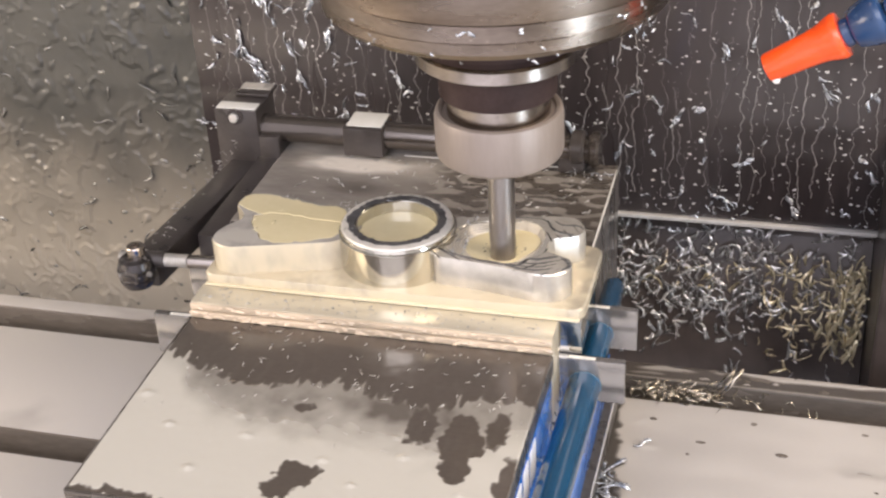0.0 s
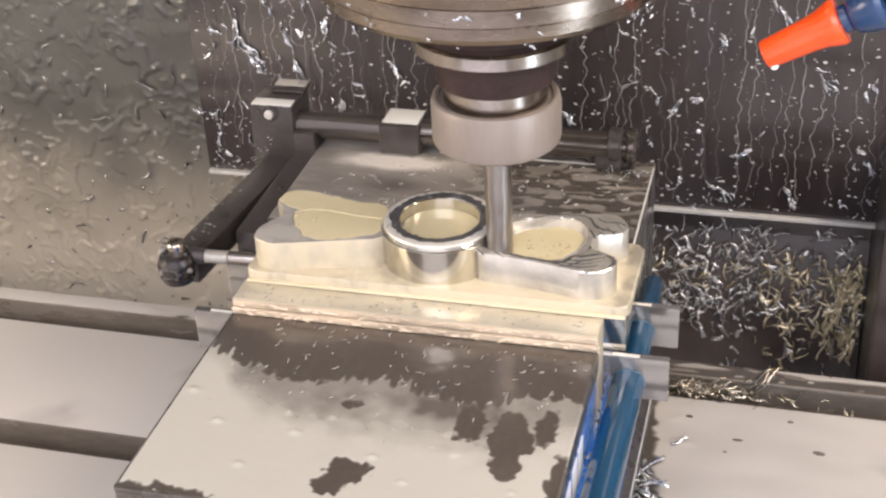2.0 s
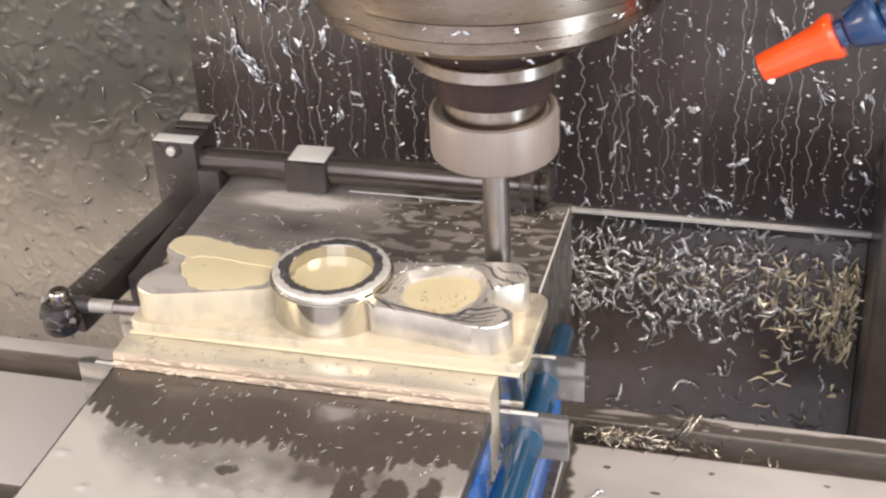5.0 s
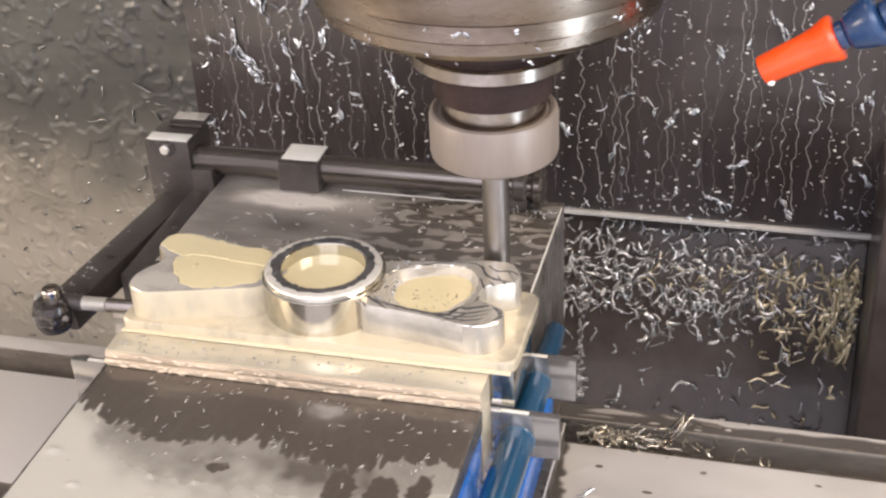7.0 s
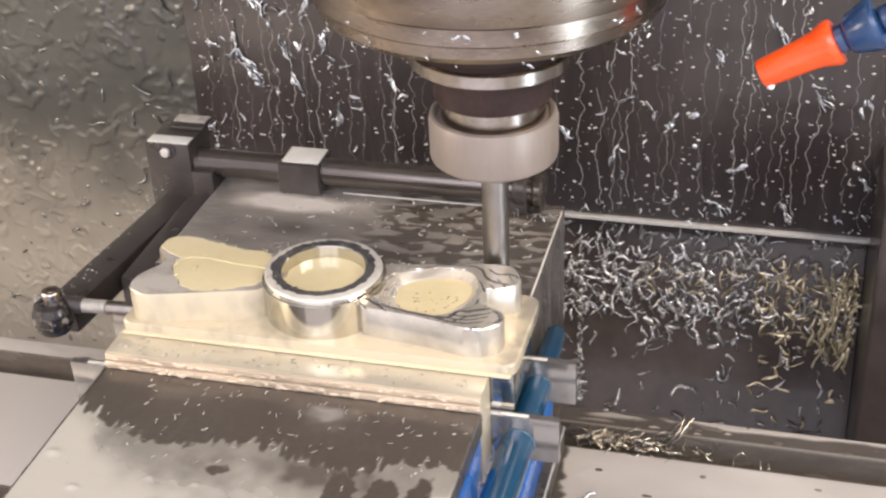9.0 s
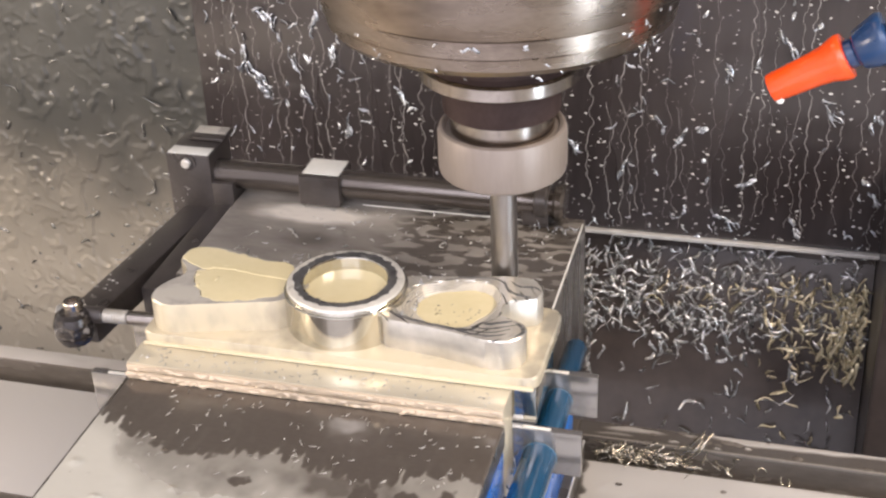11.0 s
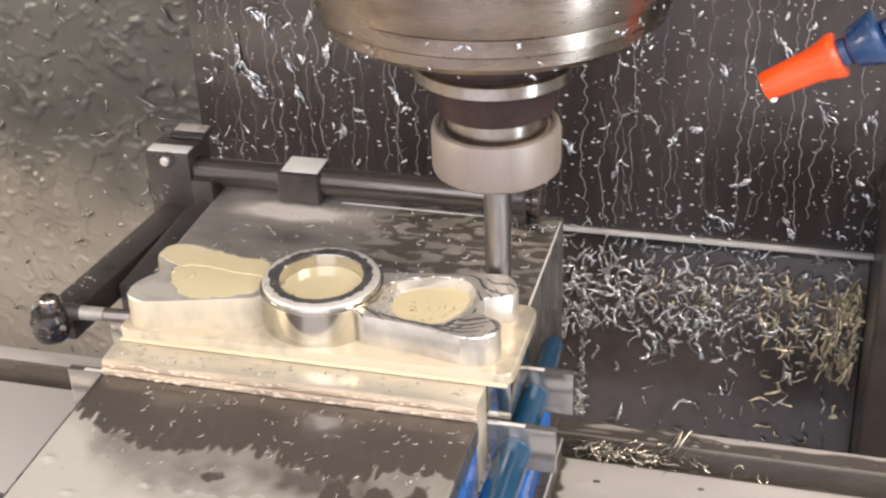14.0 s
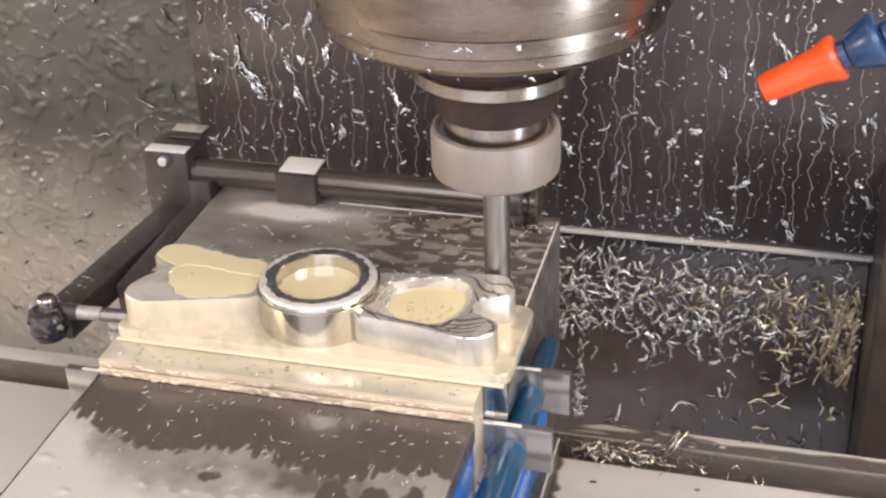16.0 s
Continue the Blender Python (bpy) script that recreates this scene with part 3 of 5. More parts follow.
def jaw_film(x, y):
    """White coolant on the moving jaw, driven back from the plate in a ragged line, with torn dark holes."""
    wx = x + 2.6 * wob(x / 6, y / 6, 1) + 1.9 * wob(x / 2.4, y / 2.4, 2)
    wy = y + 3.2 * wob(x / 6, y / 7, 3) + 2.1 * wob(x / 2.2, y / 2.6, 4)
    line = np.interp(x, (-77, -71, -62, -52, -42, -26, -12, 0, 10, 22, 34, 44, 52, 63, 77), (-22, -28, -31, -35, -41, -40, -37, -36, -38, -41, -43, -41, -36, -36, -34)).item()
    calm = line
    line += 4.5 * wob(x / 4.2, y / 16, 5) + 5.0 * max(0.0, wob(x / 2.1, y / 26, 6)) * 1.6
    dark = step01((wy - line) / 2.6 + 0.5)
    for cx, cy, rx, ry in JAW_HOLES:
        q = math.hypot((wx - cx) / rx, (wy - cy) / ry)
        if q < 1.4:
            dark = max(dark, step01((1 - q) * min(rx, ry) / 1.1 + 0.5))
    thick = 0.50 + 0.50 * step01((calm - y + 3 * wob(x / 8, y / 8, 12)) / 27) + 0.07 * wob(x / 9, y / 9, 8)
    if x < -55:
        thick += 0.3 * step01((-55 - x) / 10)
    for cx, cy, rx, ry, d in JAW_THIN:
        thick -= 0.95 * d * math.exp(-((wx - cx) / rx) ** 2 - ((wy - cy) / ry) ** 2) * (0.8 + 0.5 * wob(x / 5, y / 5, 9))
    thick = min(1.0, max(0.12, thick))
    lump = sum(0.55 * math.exp(-((x - cx) ** 2 + ((y - cy) * 1.4) ** 2) / (r * r)) for cx, cy, r in JAW_LUMPS)
    return thick * (1 - dark) + 0.05 * dark * max(0.0, wob(x / 3, y / 8, 10)), lump * 1.5 + 0.05 * wob(x / 4, y / 4, 11)


def rear_film(x, y):
    """A thin, marbled film on the fixed jaw, pooled white against the rod at one end."""
    wx, wy = x + 5 * wob(x / 14, y / 9, 1), y + 2.0 * wob(x / 9, y / 6, 2)
    cell = wob(wx / 11, wy / 4.2, 3) + 0.45 * wob(wx / 5, wy / 2.2, 4)
    veins = step01((cell + 0.04) / 0.16) * (0.34 + 0.18 * wob(x / 20, y / 10, 5))
    veins *= 0.35 + 0.65 * step01((y - 84) / 22)
    haze = 0.36 + 0.10 * wob(x / 16, y / 8, 6) - 0.22 * math.exp(-((wx + 38) / 24) ** 2 - ((wy - 113) / 8) ** 2)
    haze += 0.75 * step01(1.55 - math.hypot((wx + 47) / 22, (wy - 136) / 8)) * step01((147 - wy) / 3)
    haze += 0.30 * math.exp(-((wx + 5) / 22) ** 2 - ((wy - 138) / 7) ** 2)
    t = step01((wx + 16) / 28)
    return min(1.0, max(0.02, haze * (1 - t) + veins * t)), 0.12 * wob(x / 7, y / 3, 7) + 0.06 * wob(x / 3, y / 2, 8)


def machine_table():
    t = thing("machine_table", (0, 0, TZ - 0.05), "grey cast iron machine table with T-slots, flooded with coolant", "machine table")
    # strips between the T-slots, each with its lip over the slot's wider foot
    edges = [(-0.40, -0.183), (-0.167, -0.083), (-0.067, 0.017), (0.033, 0.117), (0.134, 0.147)]
    for k, (a, b) in enumerate(edges):
        strip = part("table_strip", box(-0.55, 0.55, a, b, TZ - 0.020, TZ - 0.0005, 0.0008), "slot", t)
        if k in (2, 3):
            part("coolant_film", box(-0.549, 0.0795, a + 0.0012, b - 0.0012, TZ - 0.0004, TZ, 0.0002), "table", strip, "white coolant lying on the iron")
            film_sheet("coolant_pool", 0.080, 0.300, a + 0.0012, b - 0.0012, TZ - 0.0004, 0.0009, table_pool, "table_film", strip, "white coolant pooled on the dark wet iron")
        elif k == 4:
            part("coolant_film", box(-0.549, 0.0795, a + 0.0012, b - 0.0012, TZ - 0.0004, TZ, 0.0002), "back_strip", strip, "white coolant lying on the iron")
            film_sheet("coolant_pool", 0.080, 0.300, a + 0.0014, b - 0.0006, TZ - 0.0004, 0.0006, back_film, "back_film", strip, "pale coolant drawn along the far edge of the wet iron")
            # thin paler box along the slot's far lip
            part("strip_edge", box(0.080, 0.300, a - 0.0003, a + 0.0011, TZ - 0.0012, TZ + 0.0002, 0.0003), "strip_edge", strip, "pale edge of the slot")
        else:
            part("coolant_film", box(-0.549, 0.549, a + 0.0012, b - 0.0012, TZ - 0.0004, TZ, 0.0002), "table", strip, "white coolant lying on the iron")
    part("table_body", box(-0.55, 0.55, -0.40, 0.147, TZ - 0.06, TZ - 0.0205, 0.002), "slot", t, "dark wet iron in the slots")
    TABLE.append(t)


def milling_vise():
    v = thing("machine_vise", (0, 0, TZ), "blue enamelled milling vise with wide ground steel jaws, wet with coolant", "vise")
    fl = part("base", box(-0.088, 0.0880, -0.17, 0.112, TZ, -0.0965, 0.002), "jaw_side", v, "dark wet foot of the vise")
    part("foot_edge", box(0.0876, 0.0885, -0.168, 0.110, -0.0972, -0.0960, 0.0003), "lip", fl, "bright ground edge")
    part("base_web", box(-0.0842, 0.0842, -0.168, 0.104, -0.0964, -0.074, 0.003), "blue", v)
    part("bed", box(-0.062, 0.062, -0.18, 0.148, -0.0942, -0.046, 0.002), "jaw_side", v)
    # moving jaw: steel top over a blue body
    part("moving_jaw_top", box(-0.0765, 0.0765, -0.112, -0.0005, -0.016, -0.0071, 0.0006), "jaw_side", v, "dark ground steel")
    film_sheet("jaw_coolant", -0.0762, 0.0762, -0.1116, -0.0008, -0.0070, 0.00048, jaw_film, "jaw_top", v, "white coolant pooled on dark steel, torn open in places", 0.0004)
    # thin dark strips along the jaw top's left and front edges
    for x0, x1, y0, y1 in ((-0.0766, -0.0758, -0.1118, -0.001), (-0.0758, 0.0762, -0.1122, -0.1108)):
        part("jaw_rim", box(x0, x1, y0, y1, -0.0090, -0.0065, 0.0003), "jaw_side", v, "dark edge of the jaw")
    body = part("moving_jaw_body", box(-0.0758, 0.0758, -0.110, -0.0005, -0.045, -0.0165, 0.001), "blue", v)
    for y0, y1, z0, z1, s in ((-0.046, -0.042, -0.036, -0.020, 0), (-0.041, -0.036, -0.036, -0.020, 1), (-0.058, -0.049, -0.036, -0.020, 0), (-0.071, -0.062, -0.036, -0.020, 0), (-0.086, -0.075, -0.036, -0.020, 0)):
        part("emblem_bar", box(0.0759, 0.0763, y0, y1, z0, z1), "white_paint", body, "plain white painted bar")
    part("jaw_front_film", box(-0.0758, 0.0758, -0.0014, -0.0001, -0.0066, -0.0036, 0.0004), "peach_film", v, "thin cream coolant down the jaw plate's face")
    part("jaw_front_film", box(-0.0758, 0.0758, -0.0009, -0.0001, -0.0031, -0.0004, 0.0004), "peach_film", v, "thin cream coolant down the jaw plate's face")
    part("moving_soft_jaw", box(-0.076, 0.076, 0.0, 0.0145, -0.045, 0.0, 0.0006), "aluminium_film", v, "bright aluminium jaw plate wet with coolant")
    part("fixed_soft_jaw", box(-0.076, 0.076, 0.0585, 0.0725, -0.045, -0.0045, 0.0006), "aluminium", v, "bright aluminium jaw plate")
    part("fixed_jaw", box(-0.0885, 0.0795, 0.073, 0.1555, -0.078, -0.0043, 0.0008), "jaw_side", v, "dark ground steel")
    film_sheet("rear_coolant", -0.0882, 0.0792, 0.0733, 0.1552, -0.0042, 0.0006, rear_film, "rear_top", v, "thin marbled film of coolant", 0.0003)
    part("edge_film", box(-0.026, 0.052, 0.1484, 0.1490, -0.0043, -0.0036, 0.0002), "milk_top", v, "white coolant drawn up along the rod")
    part("edge_film", box(0.0789, 0.0797, 0.078, 0.150, -0.0050, -0.0037, 0.0003), "milk_top", v, "white coolant clinging to the jaw's edge")
    prof = [(0.0058, -0.200), (0.0068, -0.199), (0.0068, -0.020), (0.0067, 0.0144), (0.0056, 0.053), (0.0047, 0.091), (0.0040, 0.0925), (0.0, 0.093)]
    lay = Matrix.Translation((0.0862, 0, -0.0312)) @ Euler((radians(-90.4), 0, radians(-0.5))).to_matrix().to_4x4()
    tube = part("side_tube", lathe(prof, m=lay, seg=40), "tube_blue", v, "dark blue glossy round tube")
    for y, r in ((0.0145, 0.0068), (0.0525, 0.0057)):
        part("tube_ring", lathe([(r - 0.0006, y - 0.0002), (r, y - 0.0002), (r + 0.0001, y), (r, y + 0.0001), (r - 0.0006, y + 0.0001)], m=lay, seg=40, closed=True), "ring_blue", tube, "pale wet ring where the tube meets the bar")
    TABLE.append(v)


def parallels():
    for y in (0.0150, 0.0530):
        p = thing("vise_parallel", (0, y, -0.039), "thin ground steel parallel standing on edge between the vise jaws", "parallel bar", "parallels in the vise")
        part("bar", box(-0.1025, 0.1025, y, y + 0.0035, -0.0390, -0.0190, 0.0004), "mirror_steel", p)
        for x0, x1 in ((-0.0950, -0.079), (0.0795, 0.0905)):
            part("coolant_film", box(x0, x1, y + 0.0005, y + 0.0022, -0.0190, -0.0187, 0.0001), "milk_top", p, "white coolant along the top edge")
        TABLE.append(p)


def skin_faces(ob, material, chosen):
    """Gives some faces of a part another surface; chosen is asked with each face's centre, in the thing's world space, and normal."""
    ob.data.materials.append(M[material])
    org = Vector(ob["origin"])
    for f in ob.data.polygons:
        if chosen(f.center + org, f.normal):
            f.material_index = 1


def inside(c, poly):
    """Whether the point lies within the outline, seen from above."""
    odd = False
    for p, q in zip(poly, poly[1:] + poly[:1]):
        if (p[1] > c.y) != (q[1] > c.y) and c.x < p[0] + (c.y - p[1]) / (q[1] - p[1]) * (q[0] - p[0]):
            odd = not odd
    return odd


def workpiece():
    w = thing("workpiece", (0.005, 0.036, -0.019), "half-machined bright aluminium lever part with a round boss", "workpiece")
    part("stock", box(-0.0715, 0.0845, 0.0186, 0.0525, -0.0188, -0.0001, 0.0005), "aluminium", w)
    part("base_plate", slab(mm([(-76, 14), (86, 14), (86.5, 64), (-74, 62)]), 0.0003, 0.005, 0.0008, 0.006), "aluminium_wet", w)
    # added strip hides the shadow line in the gap below the plate
    part("joint_strip", box(-0.0745, 0.0845, 0.0126, 0.0143, 0.0002, 0.0014, 0.0005), "foam", w, "cream strip added to cover the dark joint below the plate")
    # left arm: two lobes and a flooded pocket
    c, n = (-0.043, 0.038), 96
    out = rays(rounded(mm([(-64, 15.5), (-20, 27.5), (-12, 40), (-18, 55), (-36, 57), (-50, 61), (-66, 63.5), (-73, 58), (-73.5, 51), (-69.5, 47), (-66.5, 43), (-66.5, 39), (-70.5, 34), (-73.5, 27), (-72.5, 19.5)]), 0.0032), c, n)
    inn = rays(rounded(mm([(-62.5, 39.6), (-61, 45), (-55, 48.5), (-42, 49.5), (-22, 46), (-19, 39), (-22, 33), (-27, 28), (-39, 23.7), (-48, 22.6), (-53.4, 26.1), (-57.6, 31.7)]), 0.004), c, n)
    inn = [p + Vector((noise.noise(Vector((p.x * 300, p.y * 300, 1))), noise.noise(Vector((p.x * 300, p.y * 300, 5))))) * 0.0016 for p in inn]
    bm = loops(bmesh.new(), [(out, 0.0049), (out, 0.0174), (shrink(out, c, 0.985), 0.018), (inn, 0.018), (shrink(inn, c, 0.97), 0.0135)])
    skin_faces(part("pocket_arm", bm, "aluminium_wet", w), "deck", lambda c, n: abs(n.z) > 0.9 and c.z > 0.0176)
    part("pocket_coolant", loops(bmesh.new(), [(shrink(inn, c, 0.985), 0.0140), (shrink(inn, c, 0.985), 0.0177), (shrink(inn, c, 0.95), 0.0179)]), "cream", w, "pool of creamy coolant in the pocket", smooth=False)
    for x, y, a, ln in ((-60.5, 40.5, 60, 1.6), (-56.5, 47.2, 35, 1.8), (-51.5, 49.2, 10, 1.8), (-57.4, 32.5, 70, 1.7), (-51.5, 39, 80, 2.2)):
        bm = bmesh.new()
        drop_mesh(bm, Matrix.Translation((x * 0.001, y * 0.001, 0.0178)) @ pose(0, 0, 0, 0, 0, a), ln * 0.001, 0.0007, 0.0006)
        part("coolant_ripple", bm, "cream", w)
    cb = (-0.056, 0.0545)
    lobe = rays(rounded(mm([(-73.8, 55.5), (-70, 61.4), (-62.8, 62.4), (-48.6, 59), (-37, 56), (-24, 55.4), (-19, 44), (-30, 44), (-45, 46.5), (-54, 47), (-60, 44.5), (-65.5, 47.4), (-70, 49.8)]), 0.004), cb, 160)
    lobe = [p + Vector((noise.noise(Vector((p.x * 260, p.y * 260, 2))), noise.noise(Vector((p.x * 260, p.y * 260, 7))))) * 0.0012 for p in lobe]
    part("coolant_film", loops(bmesh.new(), [(lobe, 0.0176), (lobe, 0.01805), (shrink(lobe, cb, 0.97), 0.0182)]), "cream", w, "creamy coolant spread over the lobe", smooth=False)
    # right arm: stepped pocket and two lugs
    c2 = (0.049, 0.041)
    out = rays(rounded(mm([(22, 24), (44, 21.6), (58, 19), (67, 17), (74, 18), (79, 23), (79.3, 29), (76, 32.6), (69.5, 33.2), (66.8, 37), (66.8, 43), (69.6, 47), (77, 48.4), (80.5, 53), (79, 60.5), (73.5, 64.7), (62, 63.8), (50, 61), (37, 58.8), (22, 56)]), 0.0035), c2, 128)
    inn = rays(rounded(mm([(26, 30.5), (34.3, 26.6), (48.6, 23.6), (56, 24.2), (62, 30), (64.4, 36), (64.8, 42), (64.4, 49), (61.6, 55), (57, 58.3), (48, 57.6), (38, 55.2), (30, 51.5), (25.5, 42)]), 0.004), c2, 128)
    pool = rays(rounded(mm([(31.5, 41.9), (36.5, 50.4), (46, 54.6), (55, 56.4), (60.6, 52.4), (63.0, 48), (62.8, 42.4), (58.2, 35), (54.5, 28), (41.6, 27.8), (34.5, 33.5)]), 0.004), c2, 128)

    def rough(pts, k, amp):
        return [p + Vector((noise.noise(Vector((p.x * 230, p.y * 230, k * 6))), noise.noise(Vector((p.x * 230, p.y * 230, k * 6 + 9))))) * amp for p in pts]

    def between(u):
        return [p * (1 - u) + q * u for p, q in zip(inn, pool)]

    lv = [(out, 0.0049), (out, 0.0175), (shrink(out, c2, 0.985), 0.018), (rough(inn, 1.0, 0.0011), 0.018)]
    for k in range(6):
        u = k / 6
        lv += [(rough(between(u + 0.02), 3, 0.0007), 0.0174 - 0.0005 * k), (rough(between(u + 0.13), 3, 0.0007), 0.0173 - 0.0005 * k)]
    lv.append((rough(between(1.06), 7, 0.0006), 0.0125))
    arm = part("lug_arm", loops(bmesh.new(), lv), "swirl", w)
    skin_faces(arm, "terrace", lambda c, n: c.z < 0.01795 and inside(c, inn))
    part("pocket_coolant", loops(bmesh.new(), [(rough(shrink(pool, c2, 1.0), 9, 0.0008), 0.0126), (rough(shrink(pool, c2, 1.02), 9, 0.0008), 0.0145), (rough(shrink(pool, c2, 0.99), 9, 0.0008), 0.0147)]), "cream", w, "shallow creamy coolant with flecks of swarf", smooth=False)
    # grey lines painted for the shade along the edges of the steps
    for k in range(5):
        ring = rough(between(0.10 + 0.165 * k), 3, 0.0007)
        lo, hi = 30 + 2 * k, 82 - 3 * k
        part("step_shade", ribbon([p * 1000 for p in ring[lo:hi:3]], 0.42, 0.0173 - 0.0005 * k, 0.0002, k * 1.7, 4), "step_line", arm, "grey line painted for the shade of a milled step")
    # dark reflections along the pocket's edge and on the front lug, laid on as streaks
    streaks = [([(23, 30), (29, 27.2), (38, 25), (48, 23), (57, 22.8), (61, 26)], 1.3), ([(52, 22.2), (60, 20.6), (67, 20.8), (72, 23)], 0.9), ([(54, 23.4), (61, 22.4), (67, 23.2), (73, 26.5)], 0.7), ([(58, 25.4), (63, 25), (68, 26.4), (74, 29.5)], 0.8),
               ([(61, 28.4), (65, 28.6), (69, 30.4), (72.5, 32)], 1.6), ([(73.5, 31.5), (77, 28.5), (78, 25), (75.5, 22)], 1.8), ([(44, 58.9), (52, 60.2), (60, 60.6), (65, 57)], 0.9), ([(63, 60), (66, 54), (70, 51), (76, 50)], 1.4), ([(66, 60), (70, 57), (76, 57.5), (79, 55)], 1.0)]
    for k, (pts, wd) in enumerate(streaks):
        part("reflection_streak", ribbon(pts, wd, 0.01795, k=k * 3.1), "dark_reflection", w, "dark reflection in the wet metal, laid on as a streak")
    # boss
    ctr = (0.0030, 0.0413, 0.0003)
    part("boss", lathe([(0.0247, 0.0040), (0.0247, 0.0196), (0.0243, 0.0200), (0.0240, 0.0201), (0.0238, 0.0211), (0.0232, 0.0217), (0.0225, 0.0222), (0.0172, 0.0224), (0.0168, 0.0220), (0.0168, 0.0110)], ctr, 96), "aluminium", w)
    part("boss_rim", lathe([(0.0236, 0.0212), (0.0231, 0.0222), (0.0222, 0.0226), (0.0202, 0.02265), (0.0200, 0.02242)], ctr, 96, closed=True), "rim_silver", w, "pale wet turned rim")
    # dark ring painted for the reflection in the boss's flat top
    part("boss_face", lathe([(0.0206, 0.02242), (0.0205, 0.0228), (0.0176, 0.0228), (0.0174, 0.02242)], ctr, 200, wobble=0.035, closed=True, rag=7.5), "dark_reflection", w, "wet machined face, coloured dark for what it reflects")
    part("bore_coolant", lathe([(0.0167, 0.0126), (0.0167, 0.0172), (0.012, 0.0168), (0.0, 0.0166)], ctr, 64), "cream", w, "pool of creamy coolant in the bore")
    TABLE.append(w)


def work_stop():
    s = thing("work_stop", (-0.06, 0.15, -0.004), "black steel work stop with rod, arm and threaded finger", "work stop")
    part("rod", rod((-0.100, 0.150, 0.0060), (0.068, 0.150, 0.0060), 0.0069, 32, bevel=0.0006), "rod", s)
    cl = part("rod_clamp", box(-0.0545, -0.0345, 0.1405, 0.1600, -0.0020, 0.0128, 0.0008), "black", s)
    part("coolant_film", box(-0.0532, -0.0352, 0.1436, 0.1590, 0.0129, 0.0134, 0.0002), "milk_top", cl, "white coolant pooled on top")
    part("rod_end", rod((0.0575, 0.150, 0.0065), (0.0640, 0.150, 0.0065), 0.0086, 32, bevel=0.001), "black", s)
    part("end_cap", rod((0.0664, 0.150, 0.0065), (0.0713, 0.150, 0.0065), 0.0090, 32, bevel=0.0012), "rod", s, "glossy black end cap")
    part("rod_foot", box(0.052, 0.0645, 0.143, 0.157, -0.0036, 0.004, 0.001), "black", s)
    blk = part("arm_block", box(-0.1215, -0.0990, 0.1410, 0.1660, -0.024, 0.0185, 0.001), "black", s)
    part("coolant_film", box(-0.1205, -0.0997, 0.1417, 0.1492, 0.0186, 0.0191, 0.0002), "milk_top", blk, "white coolant pooled on top")
    # dark flat ring, slightly proud of the block, round the screw
    part("washer", lathe([(0.0028, 0.0), (0.0042, 0.0), (0.0042, 0.0006), (0.0028, 0.0006)], m=Matrix.Translation((-0.1102, 0.14085, 0.0150)) @ pose(0, 0, 0, 90), seg=32, closed=True), "panel", blk, "dark flat ring round the screw")
    part("screw", rod((-0.1107, 0.1385, 0.0146), (-0.1107, 0.1412, 0.0146), 0.0024, 20, bevel=0.0005), "thread", blk, "bright socket screw head")
    part("block_cap", box(-0.116, -0.098, 0.1565, 0.170, 0.0187, 0.0205, 0.0008), "black", blk)
    part("coolant_film", box(-0.1150, -0.0988, 0.1615, 0.1690, 0.0206, 0.0210, 0.0002), "deck", blk, "grey coolant on the cap")
    # black box put in for the shaded gap between arm and jaw
    part("gap_fill", box(-0.1005, -0.0888, 0.062, 0.1435, -0.040, -0.0065, 0.001), "black", s)
    part("block_web", box(-0.0992, -0.0884, 0.1405, 0.1600, -0.024, 0.0050, 0.001), "black", blk)
    # arm that comes forward from the block to the knuckle
    d = Vector((-0.1125, 0.030, -0.0085)) - Vector((-0.108, 0.150, -0.0165))
    m = Matrix.Translation((-0.108, 0.150, -0.0165)) @ d.to_track_quat("Y", "Z").to_matrix().to_4x4()
    bm = box(-0.0075, 0.0075, -0.004, d.length, -0.0065, 0.0065, 0.0015)
    bmesh.ops.transform(bm, matrix=m, verts=bm.verts)
    part("arm", bm, "black", s)
    part("finger_shank", rod((-0.1090, 0.0281, 0.0005), (-0.0997, 0.0285, 0.0005), 0.0034, 24, bevel=0.0004), "black", s)
    kn = part("knuckle", lathe([(0.0040, -0.0088), (0.0066, -0.0076), (0.0080, -0.0050), (0.0080, -0.0038), (0.0073, -0.0034), (0.0073, -0.0026), (0.0084, -0.0022), (0.0084, 0.0006), (0.0076, 0.0010), (0.0076, 0.0018), (0.0081, 0.0022), (0.0070, 0.005), (0.0050, 0.0064)], (-0.1115, 0.0235, -0.002), 32), "knurl", s, "dark knurled knuckle, its glints painted as pale specks")
    part("clamp_screw", lathe([(0.0033, 0.004), (0.0040, 0.0045), (0.0040, 0.0080), (0.0036, 0.0086), (0.0022, 0.0086), (0.0020, 0.0066), (0.0, 0.0066)], (-0.1112, 0.0250, 0.000), 24), "holder", kn, "dull steel socket screw")
    part("end_screw", lathe([(0.004, 0.004), (0.0044, 0.0062), (0.004, 0.0078), (0.002, 0.0078), (0.0, 0.007)], m=Matrix.Translation((-0.1115, 0.0235, -0.002)) @ pose(0, 0, 0, 98, 0, 0), seg=24), "jaw_side", kn, "dark socket screw")
    prof = []
    k = 9
    for i in range(k):
        prof += [(0.0023, i * 0.0012), (0.0030, i * 0.0012 + 0.0004), (0.0030, i * 0.0012 + 0.0007), (0.0023, i * 0.0012 + 0.0011)]
    part("threaded_finger", lathe(prof, m=Matrix.Translation((-0.0998, 0.0285, 0.0005)) @ pose(0, 0, 0, 0, 90, 3), seg=24), "thread", s, "bright steel thread")
